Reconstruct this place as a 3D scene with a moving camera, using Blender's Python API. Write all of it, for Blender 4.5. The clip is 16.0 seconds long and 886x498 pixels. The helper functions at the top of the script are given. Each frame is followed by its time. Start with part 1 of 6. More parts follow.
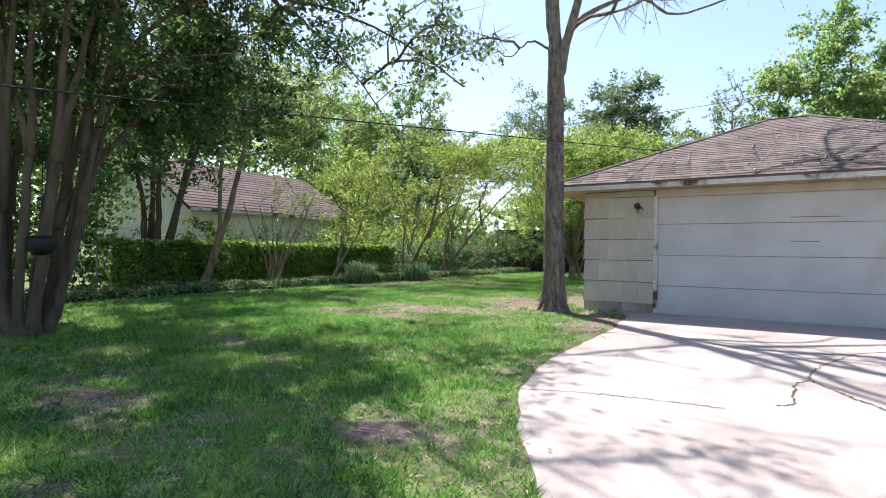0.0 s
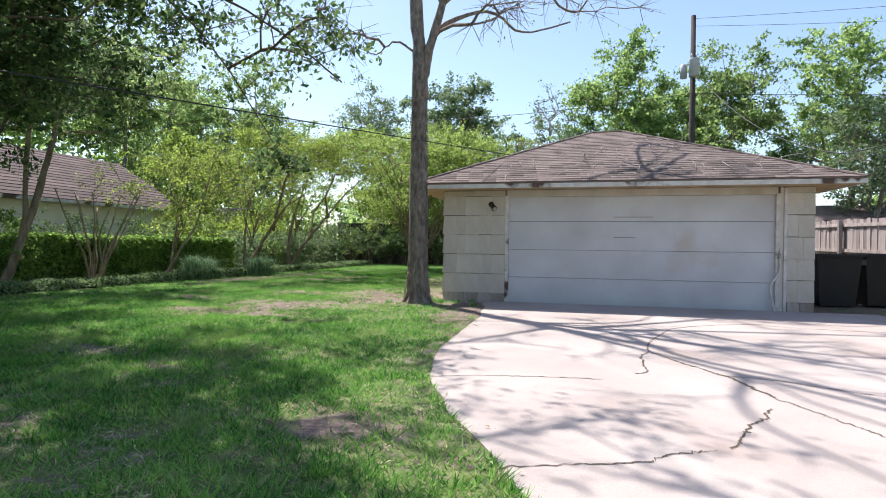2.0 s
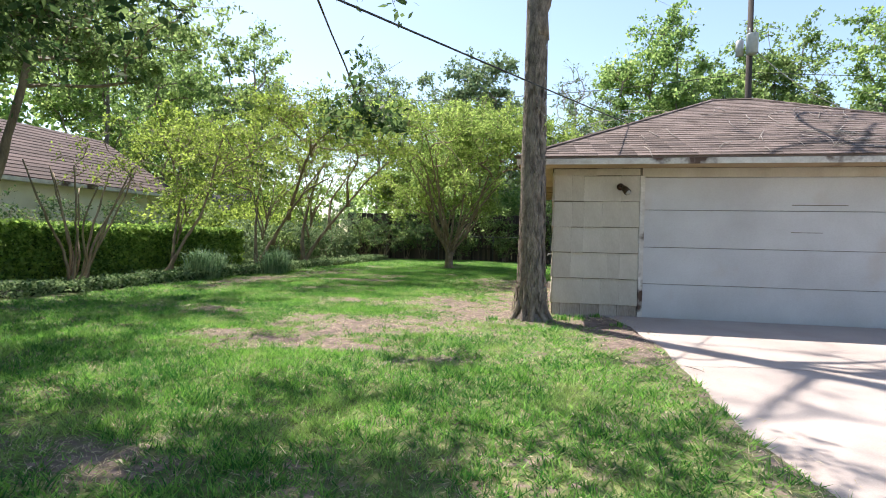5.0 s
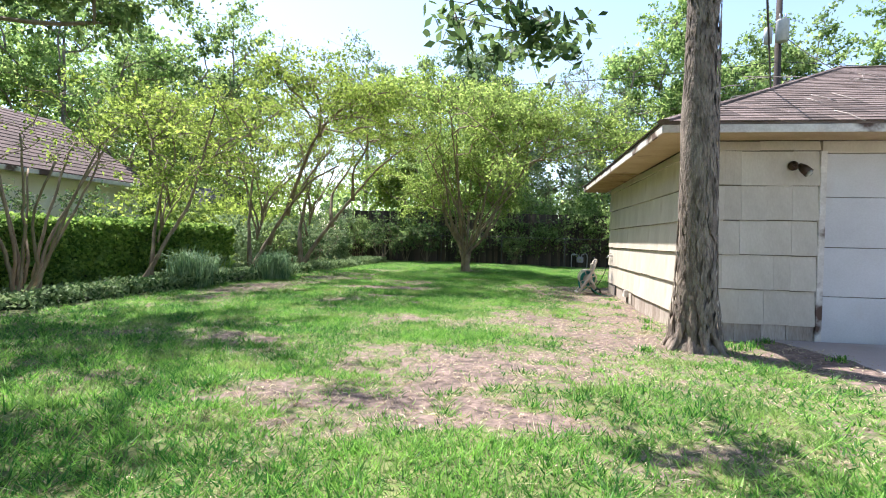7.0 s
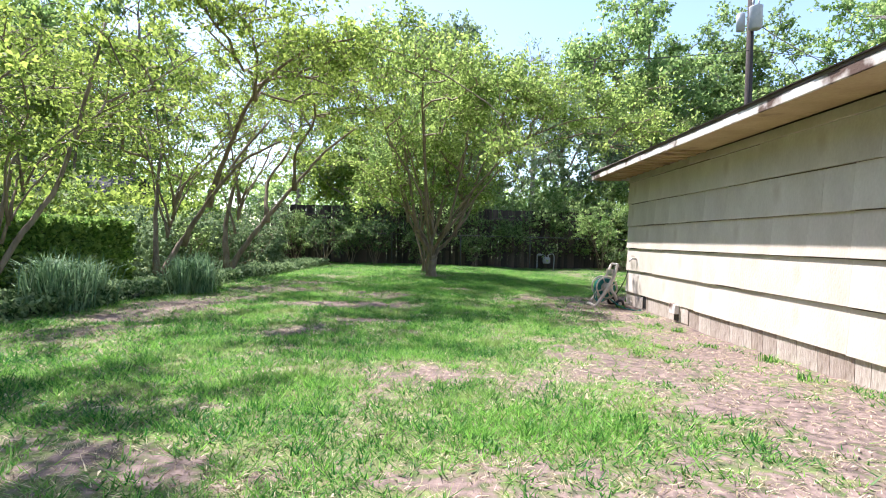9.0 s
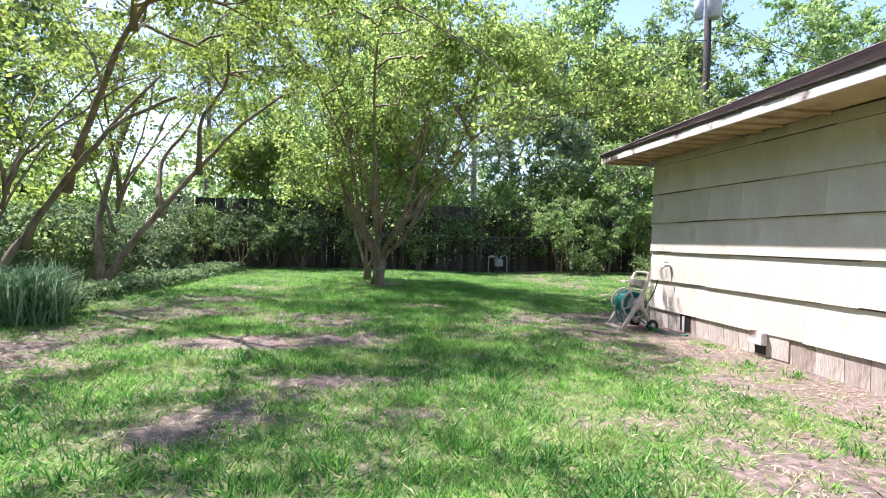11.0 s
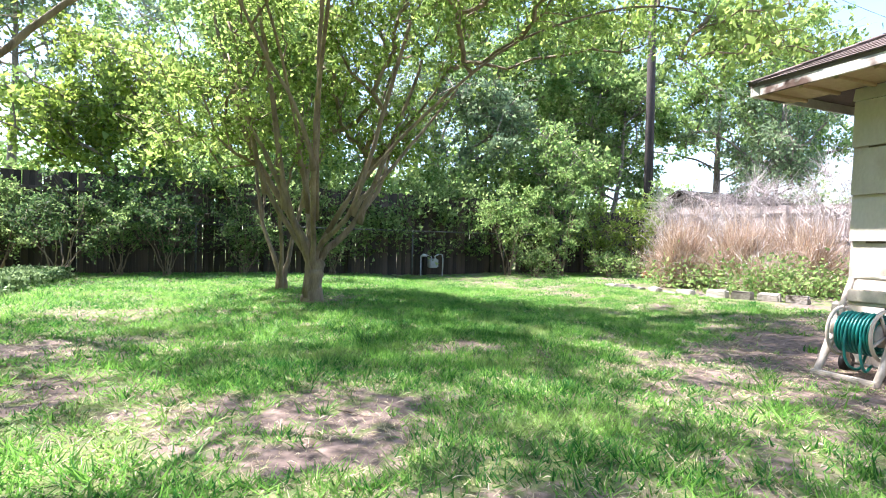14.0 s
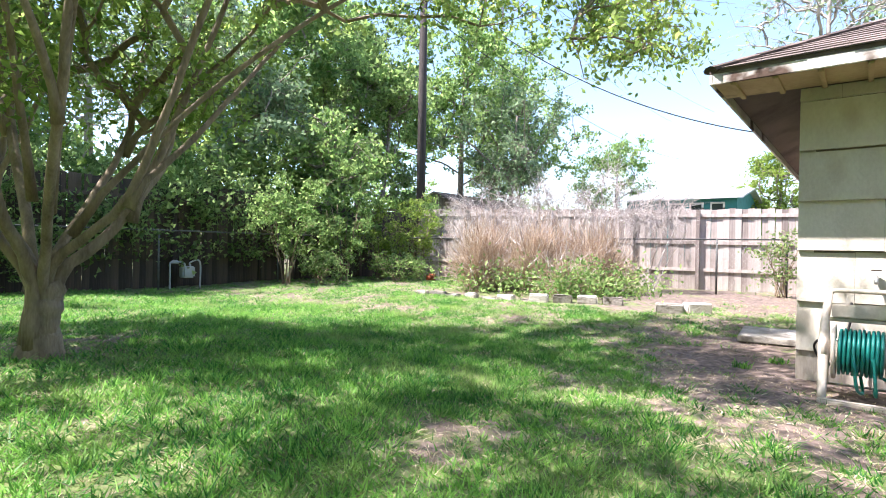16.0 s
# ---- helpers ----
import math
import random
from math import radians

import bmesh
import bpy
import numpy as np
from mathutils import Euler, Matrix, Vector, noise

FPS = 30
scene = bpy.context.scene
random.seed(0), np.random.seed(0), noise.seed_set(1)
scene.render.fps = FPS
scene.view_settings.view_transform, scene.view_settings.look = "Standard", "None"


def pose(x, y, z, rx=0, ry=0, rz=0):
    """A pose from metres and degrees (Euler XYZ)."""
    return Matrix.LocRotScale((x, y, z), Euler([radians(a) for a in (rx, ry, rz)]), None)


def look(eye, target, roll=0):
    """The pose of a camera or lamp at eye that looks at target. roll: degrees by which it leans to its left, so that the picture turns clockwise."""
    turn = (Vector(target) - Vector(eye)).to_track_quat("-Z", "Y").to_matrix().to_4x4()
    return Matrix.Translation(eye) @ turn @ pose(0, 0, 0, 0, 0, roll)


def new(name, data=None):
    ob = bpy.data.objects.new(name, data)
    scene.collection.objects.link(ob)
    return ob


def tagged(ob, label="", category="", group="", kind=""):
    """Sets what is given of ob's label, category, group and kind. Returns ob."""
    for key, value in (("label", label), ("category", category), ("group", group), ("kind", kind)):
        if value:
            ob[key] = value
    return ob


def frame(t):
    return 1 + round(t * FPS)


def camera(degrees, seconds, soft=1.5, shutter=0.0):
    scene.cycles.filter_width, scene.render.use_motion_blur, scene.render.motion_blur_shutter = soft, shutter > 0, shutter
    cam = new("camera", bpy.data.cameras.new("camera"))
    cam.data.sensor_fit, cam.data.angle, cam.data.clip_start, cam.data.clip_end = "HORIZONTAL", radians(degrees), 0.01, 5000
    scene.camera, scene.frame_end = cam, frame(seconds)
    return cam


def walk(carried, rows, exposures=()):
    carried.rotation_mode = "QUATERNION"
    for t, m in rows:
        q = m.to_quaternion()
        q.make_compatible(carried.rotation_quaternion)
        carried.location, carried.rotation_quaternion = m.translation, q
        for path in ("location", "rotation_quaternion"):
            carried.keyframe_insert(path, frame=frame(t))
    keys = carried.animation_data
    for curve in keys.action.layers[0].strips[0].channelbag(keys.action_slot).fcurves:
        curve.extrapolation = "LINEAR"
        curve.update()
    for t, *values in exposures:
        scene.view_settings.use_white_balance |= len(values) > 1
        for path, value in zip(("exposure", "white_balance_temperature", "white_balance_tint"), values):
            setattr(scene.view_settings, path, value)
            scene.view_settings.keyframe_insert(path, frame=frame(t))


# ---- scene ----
cam = camera(79.1, 16.0, soft=1.0)
METRES, EYE, TILT, LEAN, TURN = 22.07, 1.17, 0.0, 0.0, 31.5
ROWS = [
    (0.0, 0.0, 0.0, 0.0, -0.0, 0.15, -0.62),
    (0.5, -0.0111, -0.0084, 0.0021, -5.63, 0.01, -0.67),
    (1.0, -0.0244, -0.0108, 0.0027, -10.46, -0.16, -0.7),
    (1.5, -0.0315, -0.01, 0.003, -14.69, -0.38, -0.73),
    (2.0, -0.0356, -0.0058, 0.0017, -18.05, -0.46, -0.64),
    (2.5, -0.0413, 0.0115, 0.0018, -19.05, -0.72, -0.78),
    (3.0, -0.0515, 0.0336, 0.0018, -19.38, -0.92, -0.87),
    (3.5, -0.0606, 0.0613, 0.0025, -19.61, -1.07, -0.95),
    (4.0, -0.0716, 0.0921, 0.0035, -19.7, -1.15, -1.02),
    (4.5, -0.0784, 0.126, 0.0034, -19.93, -1.18, -1.13),
    (5.0, -0.0861, 0.1612, 0.0023, -19.92, -1.27, -1.15),
    (7.5, -0.1214, 0.3383, -0.0027, -25.58, -1.04, -1.27),
    (8.0, -0.1174, 0.3765, -0.0024, -28.04, -1.08, -1.22),
    (8.5, -0.1119, 0.415, -0.0027, -29.5, -1.09, -1.23),
    (11.0, -0.0639, 0.5883, -0.0029, -39.69, -0.93, -1.27),
    (11.5, -0.0532, 0.6231, -0.003, -41.93, -0.87, -1.31),
    (12.0, -0.0422, 0.6594, -0.0046, -43.96, -0.81, -1.4),
    (12.5, -0.0304, 0.6949, -0.0057, -45.94, -0.79, -1.44),
    (13.0, -0.0156, 0.729, -0.0077, -48.28, -0.72, -1.4),
    (13.5, -0.0033, 0.7602, -0.0102, -50.31, -0.66, -1.28),
    (14.0, 0.0094, 0.7959, -0.0118, -54.05, -0.62, -1.24),
    (14.5, 0.0211, 0.8278, -0.0113, -61.71, -0.52, -1.23),
    (15.0, 0.0323, 0.8576, -0.0098, -68.66, -0.45, -1.19),
    (15.5, 0.0496, 0.8854, -0.0087, -74.63, -0.36, -1.14),
    (16.0, 0.0661, 0.9067, -0.0081, -83.29, -0.26, -0.95),
]
walk(cam, [(t, pose(0, 0, EYE, TILT, LEAN, TURN) @ pose(METRES * x, METRES * y, METRES * z, 90 + pitch, roll, yaw)) for t, x, y, z, yaw, pitch, roll in ROWS], exposures=[(0.0, 1.02, 6500, 13), (2.0, 0.86, 6500, 12), (3.0, 0.88, 6550, 12), (4.0, 1.0, 6700, 11), (5.2, 1.12, 6800, 11), (7.3, 1.42, 6400, 14), (8.7, 1.44, 6250, 17), (11.0, 1.5, 6100, 20), (12.2, 1.68, 6150, 20), (13.5, 1.95, 6200, 18), (14.2, 2.1, 6250, 16), (15.0, 2.04, 6300, 15), (16.0, 1.86, 6300, 15)])

# ---- light ----
SUN_DIR = Vector((-0.44, 0.38, 1.0)).normalized()
sun = new("sun", bpy.data.lights.new("sun", "SUN"))
sun.data.energy, sun.data.angle, sun.data.color = 5.0, radians(0.8), (1.0, 0.955, 0.90)
sun.matrix_world = look(tuple(SUN_DIR * 80), (0, 0, 0))
world = bpy.data.worlds.new("sky")
scene.world = world
world.use_nodes = True
wn = world.node_tree.nodes
sky = wn.new("ShaderNodeTexSky")
sky.sky_type, sky.sun_disc = "NISHITA", False
sky.sun_elevation, sky.sun_rotation = math.asin(SUN_DIR.z), math.atan2(SUN_DIR.x, SUN_DIR.y)
sky.air_density, sky.dust_density, sky.ozone_density = 1.0, 0.8, 1.4
wn["Background"].inputs["Strength"].default_value = 0.128
world.node_tree.links.new(sky.outputs[0], wn["Background"].inputs["Color"])


# ---- materials ----
def material(name, dark, light, scale=6.0, rough=0.8, bump=0.3, fine=60.0, metal=0.0, vary=0.0, leaf=0.0, stretch=(1, 1, 1), stain=None, coords="Object"):
    """A surface of two tones mixed by broad and fine noise, with relief; vary: by object or island; leaf: share of light let through."""
    m = bpy.data.materials.new(name)
    m.use_nodes = True
    n, link = m.node_tree.nodes, m.node_tree.links.new
    b = n["Principled BSDF"]
    tex = n.new("ShaderNodeTexCoord")
    mp = n.new("ShaderNodeMapping")
    mp.inputs["Scale"].default_value = stretch
    link(tex.outputs[coords], mp.inputs[0])
    broad, grain = n.new("ShaderNodeTexNoise"), n.new("ShaderNodeTexNoise")
    for t, s, d in ((broad, scale, 4), (grain, fine, 6)):
        t.inputs["Scale"].default_value, t.inputs["Detail"].default_value = s, d
        link(mp.outputs[0], t.inputs["Vector"])
    mixf = n.new("ShaderNodeMath")
    mixf.operation = "MULTIPLY_ADD"
    link(grain.outputs["Fac"], mixf.inputs[0])
    mixf.inputs[1].default_value = 0.5
    half = n.new("ShaderNodeMath")
    half.operation = "MULTIPLY_ADD"
    link(broad.outputs["Fac"], half.inputs[0])
    half.inputs[1].default_value, half.inputs[2].default_value = 1.1, -0.32
    link(half.outputs[0], mixf.inputs[2])
    fac = mixf.outputs[0]
    if vary:
        if leaf:
            src = n.new("ShaderNodeNewGeometry").outputs["Random Per Island"]
        else:
            src = n.new("ShaderNodeObjectInfo").outputs["Random"]
        v = n.new("ShaderNodeMath")
        v.operation = "MULTIPLY_ADD"
        link(src, v.inputs[0])
        v.inputs[1].default_value = vary
        link(fac, v.inputs[2])
        v2 = n.new("ShaderNodeMath")
        v2.operation = "SUBTRACT"
        link(v.outputs[0], v2.inputs[0])
        v2.inputs[1].default_value = vary / 2
        fac = v2.outputs[0]
    ramp = n.new("ShaderNodeValToRGB")
    ramp.color_ramp.elements[0].position, ramp.color_ramp.elements[1].position = 0.2, 0.8
    ramp.color_ramp.elements[0].color, ramp.color_ramp.elements[1].color = (*dark, 1), (*light, 1)
    link(fac, ramp.inputs[0])
    col = ramp.outputs[0]
    if stain:
        colour, sscale, low, high = stain
        st = n.new("ShaderNodeTexNoise")
        st.inputs["Scale"].default_value, st.inputs["Detail"].default_value = sscale, 5
        link(mp.outputs[0], st.inputs["Vector"])
        mr = n.new("ShaderNodeMapRange")
        mr.inputs[1].default_value, mr.inputs[2].default_value = low, high
        link(st.outputs["Fac"], mr.inputs[0])
        mx = n.new("ShaderNodeMix")
        mx.data_type = "RGBA"
        link(mr.outputs[0], mx.inputs[0])
        link(col, mx.inputs[6])
        mx.inputs[7].default_value = (*colour, 1)
        col = mx.outputs[2]
    link(col, b.inputs["Base Color"])
    b.inputs["Roughness"].default_value, b.inputs["Metallic"].default_value = rough, metal
    if bump:
        bp = n.new("ShaderNodeBump")
        bp.inputs["Strength"].default_value, bp.inputs["Distance"].default_value = bump, 0.02
        link(grain.outputs["Fac"], bp.inputs["Height"])
        link(bp.outputs[0], b.inputs["Normal"])
    if leaf:
        tr, ms = n.new("ShaderNodeBsdfTranslucent"), n.new("ShaderNodeMixShader")
        link(col, tr.inputs["Color"])
        ms.inputs[0].default_value = leaf
        link(b.outputs[0], ms.inputs[1])
        link(tr.outputs[0], ms.inputs[2])
        link(ms.outputs[0], n["Material Output"].inputs["Surface"])
    return m


def foliage(name, dark, light, through_light=0.45, rough=0.6):
    m = material(name, dark, light, 0.7, rough, 0.0, 9.0, vary=0.75, leaf=through_light, coords="Object")
    m.node_tree.nodes["Principled BSDF"].inputs["Specular IOR Level"].default_value = 0.25
    return m


M_DEEP = foliage("deep_green_leaf", (0.040, 0.085, 0.032), (0.175, 0.260, 0.095), 0.6)
M_MID = foliage("mid_green_leaf", (0.110, 0.185, 0.058), (0.350, 0.465, 0.175), 0.72)
M_LIME = foliage("young_green_leaf", (0.140, 0.215, 0.040), (0.390, 0.495, 0.108), 0.65)
M_FRESH = foliage("fresh_green_leaf", (0.130, 0.235, 0.066), (0.400, 0.530, 0.190), 0.72)
M_SUNLIT = foliage("thin_sunlit_leaf", (0.145, 0.235, 0.050), (0.420, 0.535, 0.150), 0.74)
M_SAGE = foliage("sage_leaf", (0.120, 0.185, 0.090), (0.310, 0.410, 0.220), 0.45)
M_IVY = foliage("ivy_leaf", (0.055, 0.115, 0.040), (0.310, 0.410, 0.200), 0.4)
M_HEDGE = foliage("hedge_leaf", (0.100, 0.200, 0.045), (0.350, 0.500, 0.120), 0.6)
M_STRAP = foliage("grey_green_strap_leaf", (0.120, 0.225, 0.115), (0.340, 0.480, 0.260), 0.4)
M_STRAW = foliage("dry_stem", (0.260, 0.165, 0.105), (0.680, 0.540, 0.410), 0.35, 0.8)
M_BLADE = material("grass_blade", (0.030, 0.150, 0.028), (0.265, 0.515, 0.098), 0.9, 0.5, 0.0, 7.0, vary=0.75, leaf=0.5, stain=((0.420, 0.500, 0.180), 1.3, 0.54, 0.84))
M_BLADE.node_tree.nodes["Principled BSDF"].inputs["Specular IOR Level"].default_value = 0.25
M_DRY = foliage("dry_grass_blade", (0.270, 0.210, 0.125), (0.640, 0.560, 0.380), 0.3, 0.7)
M_PALE = foliage("pale_dead_twig", (0.360, 0.310, 0.290), (0.700, 0.640, 0.610), 0.2, 0.8)
M_BARK = material("grey_brown_bark", (0.085, 0.066, 0.054), (0.370, 0.305, 0.255), 7, 0.95, 1.0, 26, stretch=(2.0, 2.0, 0.8), coords="Object")
M_CRAPE = material("smooth_tan_bark", (0.110, 0.075, 0.045), (0.330, 0.250, 0.165), 4, 0.75, 0.4, 30, stretch=(2, 2, 0.5))
# Brown bark with the dense crowns' shade put into the colour.
M_DARKBARK = material("dark_brown_shaded_bark", (0.045, 0.034, 0.024), (0.170, 0.125, 0.085), 4, 0.85, 0.6, 30, stretch=(2, 2, 0.5))
M_GREYBARK = material("pale_grey_bark", (0.200, 0.175, 0.155), (0.480, 0.430, 0.390), 3, 0.9, 0.6, 20)
# Near-black green: the shade between hedge and ivy leaves as a colour.
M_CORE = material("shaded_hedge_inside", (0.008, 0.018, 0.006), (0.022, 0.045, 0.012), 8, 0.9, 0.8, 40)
M_CONC = material("worn_concrete", (0.315, 0.262, 0.240), (0.450, 0.392, 0.365), 0.6, 0.9, 0.25, 90, stain=((0.27, 0.20, 0.165), 0.45, 0.54, 0.78))
M_CRACK = material("dirt_filled_crack", (0.050, 0.038, 0.028), (0.130, 0.100, 0.070), 8, 0.95, 0.5, 60)
M_SIDING = material("weathered_cream_siding", (0.460, 0.405, 0.335), (0.630, 0.575, 0.500), 2.5, 0.75, 0.25, 45, vary=0.2, stretch=(1, 1, 0.5), stain=((0.40, 0.32, 0.24), 2.2, 0.62, 0.85))
# Dark tone that draws the shade line under each siding course.
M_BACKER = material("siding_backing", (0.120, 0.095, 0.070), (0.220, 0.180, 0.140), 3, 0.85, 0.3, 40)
M_SKIRT = material("dirty_foundation_board", (0.260, 0.205, 0.165), (0.560, 0.500, 0.440), 3, 0.9, 0.6, 30, vary=0.4, stretch=(1.5, 1.5, 0.35))
M_DOOR = material("chalky_white_paint", (0.480, 0.465, 0.465), (0.630, 0.620, 0.625), 1.1, 0.7, 0.12, 50, stain=((0.50, 0.40, 0.33), 0.9, 0.60, 0.85))
M_FASCIA = material("peeling_white_trim", (0.480, 0.430, 0.390), (0.740, 0.700, 0.650), 5, 0.75, 0.3, 40, stain=((0.09, 0.05, 0.035), 1.7, 0.57, 0.64))
M_SOFFIT = material("tan_soffit", (0.360, 0.255, 0.140), (0.520, 0.390, 0.235), 2, 0.8, 0.3, 30, stain=((0.16, 0.10, 0.06), 3, 0.6, 0.75))
M_SHINGLE = material("brown_grey_shingle", (0.075, 0.056, 0.050), (0.210, 0.160, 0.145), 2.0, 0.95, 0.6, 120, vary=0.55, stain=((0.06, 0.04, 0.03), 1.3, 0.6, 0.8))
M_REDROOF = material("red_brown_shingle", (0.055, 0.036, 0.034), (0.125, 0.084, 0.078), 1.6, 0.95, 0.5, 60, vary=0.45)
M_DARKROOF = material("charcoal_shingle", (0.040, 0.040, 0.045), (0.110, 0.105, 0.110), 2, 0.9, 0.5, 60)
M_WHITESIDE = material("white_painted_clapboard", (0.720, 0.660, 0.540), (0.850, 0.800, 0.690), 2, 0.7, 0.2, 40)
M_FENCE = material("grey_weathered_cedar", (0.190, 0.150, 0.135), (0.480, 0.410, 0.380), 4, 0.9, 0.6, 40, vary=0.6, stretch=(3, 3, 0.25))
# Back fence cedar with its deep shade put into the colour; litter shares it.
M_DARKFENCE = material("shade_dark_cedar", (0.035, 0.026, 0.020), (0.120, 0.085, 0.065), 4, 0.9, 0.6, 40, vary=0.6, stretch=(3, 3, 0.25))
M_STEEL = material("galvanised_steel", (0.330, 0.330, 0.330), (0.560, 0.560, 0.550), 8, 0.5, 0.1, 60, metal=0.7)
# Galvanised rail and posts, shade put in as a dull dark grey.
M_SHADEWIRE = material("shade_dulled_wire", (0.050, 0.050, 0.048), (0.120, 0.120, 0.115), 8, 0.7, 0.1, 60)
M_POLE = material("creosote_pole", (0.022, 0.017, 0.016), (0.075, 0.058, 0.052), 3, 0.9, 0.6, 30, stretch=(4, 4, 0.3))
M_GREYCAN = material("grey_enamel", (0.330, 0.340, 0.350), (0.480, 0.490, 0.500), 3, 0.4, 0.05, 30)
M_BLACK = material("black_plastic", (0.004, 0.004, 0.005), (0.012, 0.012, 0.013), 4, 0.6, 0.1, 40)
M_WIRE = material("black_cable", (0.012, 0.012, 0.012), (0.030, 0.030, 0.030), 4, 0.6, 0.0, 30)
M_BEIGE = material("sun_faded_beige_plastic", (0.440, 0.370, 0.310), (0.640, 0.570, 0.500), 6, 0.55, 0.1, 40, stain=((0.30, 0.23, 0.18), 6, 0.6, 0.8))
M_HOSE = material("teal_vinyl_hose", (0.004, 0.120, 0.105), (0.015, 0.260, 0.230), 12, 0.35, 0.1, 60)
M_STONE = material("pale_limestone_block", (0.170, 0.150, 0.130), (0.480, 0.440, 0.400), 5, 0.9, 0.8, 30, vary=0.9)
M_BRONZE = material("dark_bronze_metal", (0.045, 0.028, 0.020), (0.120, 0.075, 0.050), 10, 0.5, 0.1, 50, metal=0.6)
M_GLASS = material("dusty_lamp_glass", (0.300, 0.280, 0.240), (0.500, 0.480, 0.420), 10, 0.25, 0.0, 30)
M_TEAL = material("teal_painted_wall", (0.020, 0.130, 0.130), (0.035, 0.190, 0.190), 3, 0.7, 0.1, 30)
M_RUST = material("rusty_orange_metal", (0.250, 0.050, 0.020), (0.450, 0.110, 0.040), 10, 0.8, 0.3, 40)
M_PANE = material("dark_window_pane", (0.020, 0.024, 0.028), (0.050, 0.056, 0.062), 2, 0.08, 0.0, 20)


def ground_material():
    """Soil and short turf, mixed by the bare-earth share of each spot."""
    m = bpy.data.materials.new("lawn_soil")
    m.use_nodes = True
    n, link = m.node_tree.nodes, m.node_tree.links.new
    b = n["Principled BSDF"]
    tex = n.new("ShaderNodeTexCoord")

    def tone(scale, a, c, detail=8):
        t = n.new("ShaderNodeTexNoise")
        t.inputs["Scale"].default_value, t.inputs["Detail"].default_value = scale, detail
        link(tex.outputs["Object"], t.inputs["Vector"])
        r = n.new("ShaderNodeValToRGB")
        r.color_ramp.elements[0].position, r.color_ramp.elements[1].position = 0.3, 0.7
        r.color_ramp.elements[0].color, r.color_ramp.elements[1].color = (*a, 1), (*c, 1)
        link(t.outputs["Fac"], r.inputs[0])
        return t.outputs["Fac"], r.outputs[0]

    h, soil = tone(14, (0.052, 0.036, 0.031), (0.245, 0.178, 0.151))
    _, turf = tone(9, (0.040, 0.075, 0.016), (0.190, 0.215, 0.075))
    at = n.new("ShaderNodeAttribute")
    at.attribute_name = "bare"
    add = n.new("ShaderNodeMath")
    add.operation = "MULTIPLY_ADD"
    link(h, add.inputs[0])
    add.inputs[1].default_value = 1.4
    sub = n.new("ShaderNodeMath")
    sub.operation = "SUBTRACT"
    link(at.outputs["Fac"], sub.inputs[0])
    sub.inputs[1].default_value = 0.70
    link(sub.outputs[0], add.inputs[2])
    mr = n.new("ShaderNodeMapRange")
    mr.inputs[1].default_value, mr.inputs[2].default_value = 0.34, 0.66
    link(add.outputs[0], mr.inputs[0])
    mx = n.new("ShaderNodeMix")
    mx.data_type = "RGBA"
    link(mr.outputs[0], mx.inputs[0])
    link(turf, mx.inputs[6])
    link(soil, mx.inputs[7])
    link(mx.outputs[2], b.inputs["Base Color"])
    b.inputs["Roughness"].default_value = 0.95
    bp = n.new("ShaderNodeBump")
    bp.inputs["Strength"].default_value, bp.inputs["Distance"].default_value = 0.7, 0.03
    link(h, bp.inputs["Height"])
    link(bp.outputs[0], b.inputs["Normal"])
    return m


# ---- mesh helpers ----
def mesh_of(name, verts, faces, smooth=False):
    me = bpy.data.meshes.new(name)
    me.from_pydata(np.asarray(verts, float).tolist(), [], [list(f) for f in faces])
    if smooth:
        me.polygons.foreach_set("use_smooth", [True] * len(me.polygons))
    me.update()
    return me


def quads_mesh(name, v, size=4):
    """A mesh of loose faces from an array of shape (faces, size, 3)."""
    count = len(v)
    me = bpy.data.meshes.new(name)
    me.vertices.add(count * size)
    me.vertices.foreach_set("co", np.ascontiguousarray(v, np.float32).ravel())
    me.loops.add(count * size)
    me.loops.foreach_set("vertex_index", np.arange(count * size, dtype=np.int32))
    me.polygons.add(count)
    me.polygons.foreach_set("loop_start", np.arange(0, count * size, size, dtype=np.int32))
    me.update(calc_edges=True)
    return me


def part(name, me, mat, parent=None, label=""):
    if isinstance(me, bmesh.types.BMesh):
        bm, me = me, bpy.data.meshes.new(name)
        bm.to_mesh(me)
        bm.free()
    if mat and not me.materials:
        me.materials.append(mat)
    ob = new(name, me)
    if parent:
        ob.parent = parent
    return tagged(ob, label)


def thing(name, at, label, category, group="", kind=""):
    """An empty at the base of a thing; parts are given in its own space."""
    ob = new(name)
    ob.empty_display_size = 0.1
    ob.location = at
    return tagged(ob, label, category, group, kind)


def box(x0, y0, z0, x1, y1, z1, bevel=0.0, bm=None):
    out = bm or bmesh.new()
    made = bmesh.ops.create_cube(out, size=1.0)
    bmesh.ops.scale(out, vec=(x1 - x0, y1 - y0, z1 - z0), verts=made["verts"])
    bmesh.ops.translate(out, vec=((x0 + x1) / 2, (y0 + y1) / 2, (z0 + z1) / 2), verts=made["verts"])
    if bevel:
        edges = {e for v in made["verts"] for e in v.link_edges}
        bmesh.ops.bevel(out, geom=list(edges), offset=bevel, segments=2, affect="EDGES")
    return out


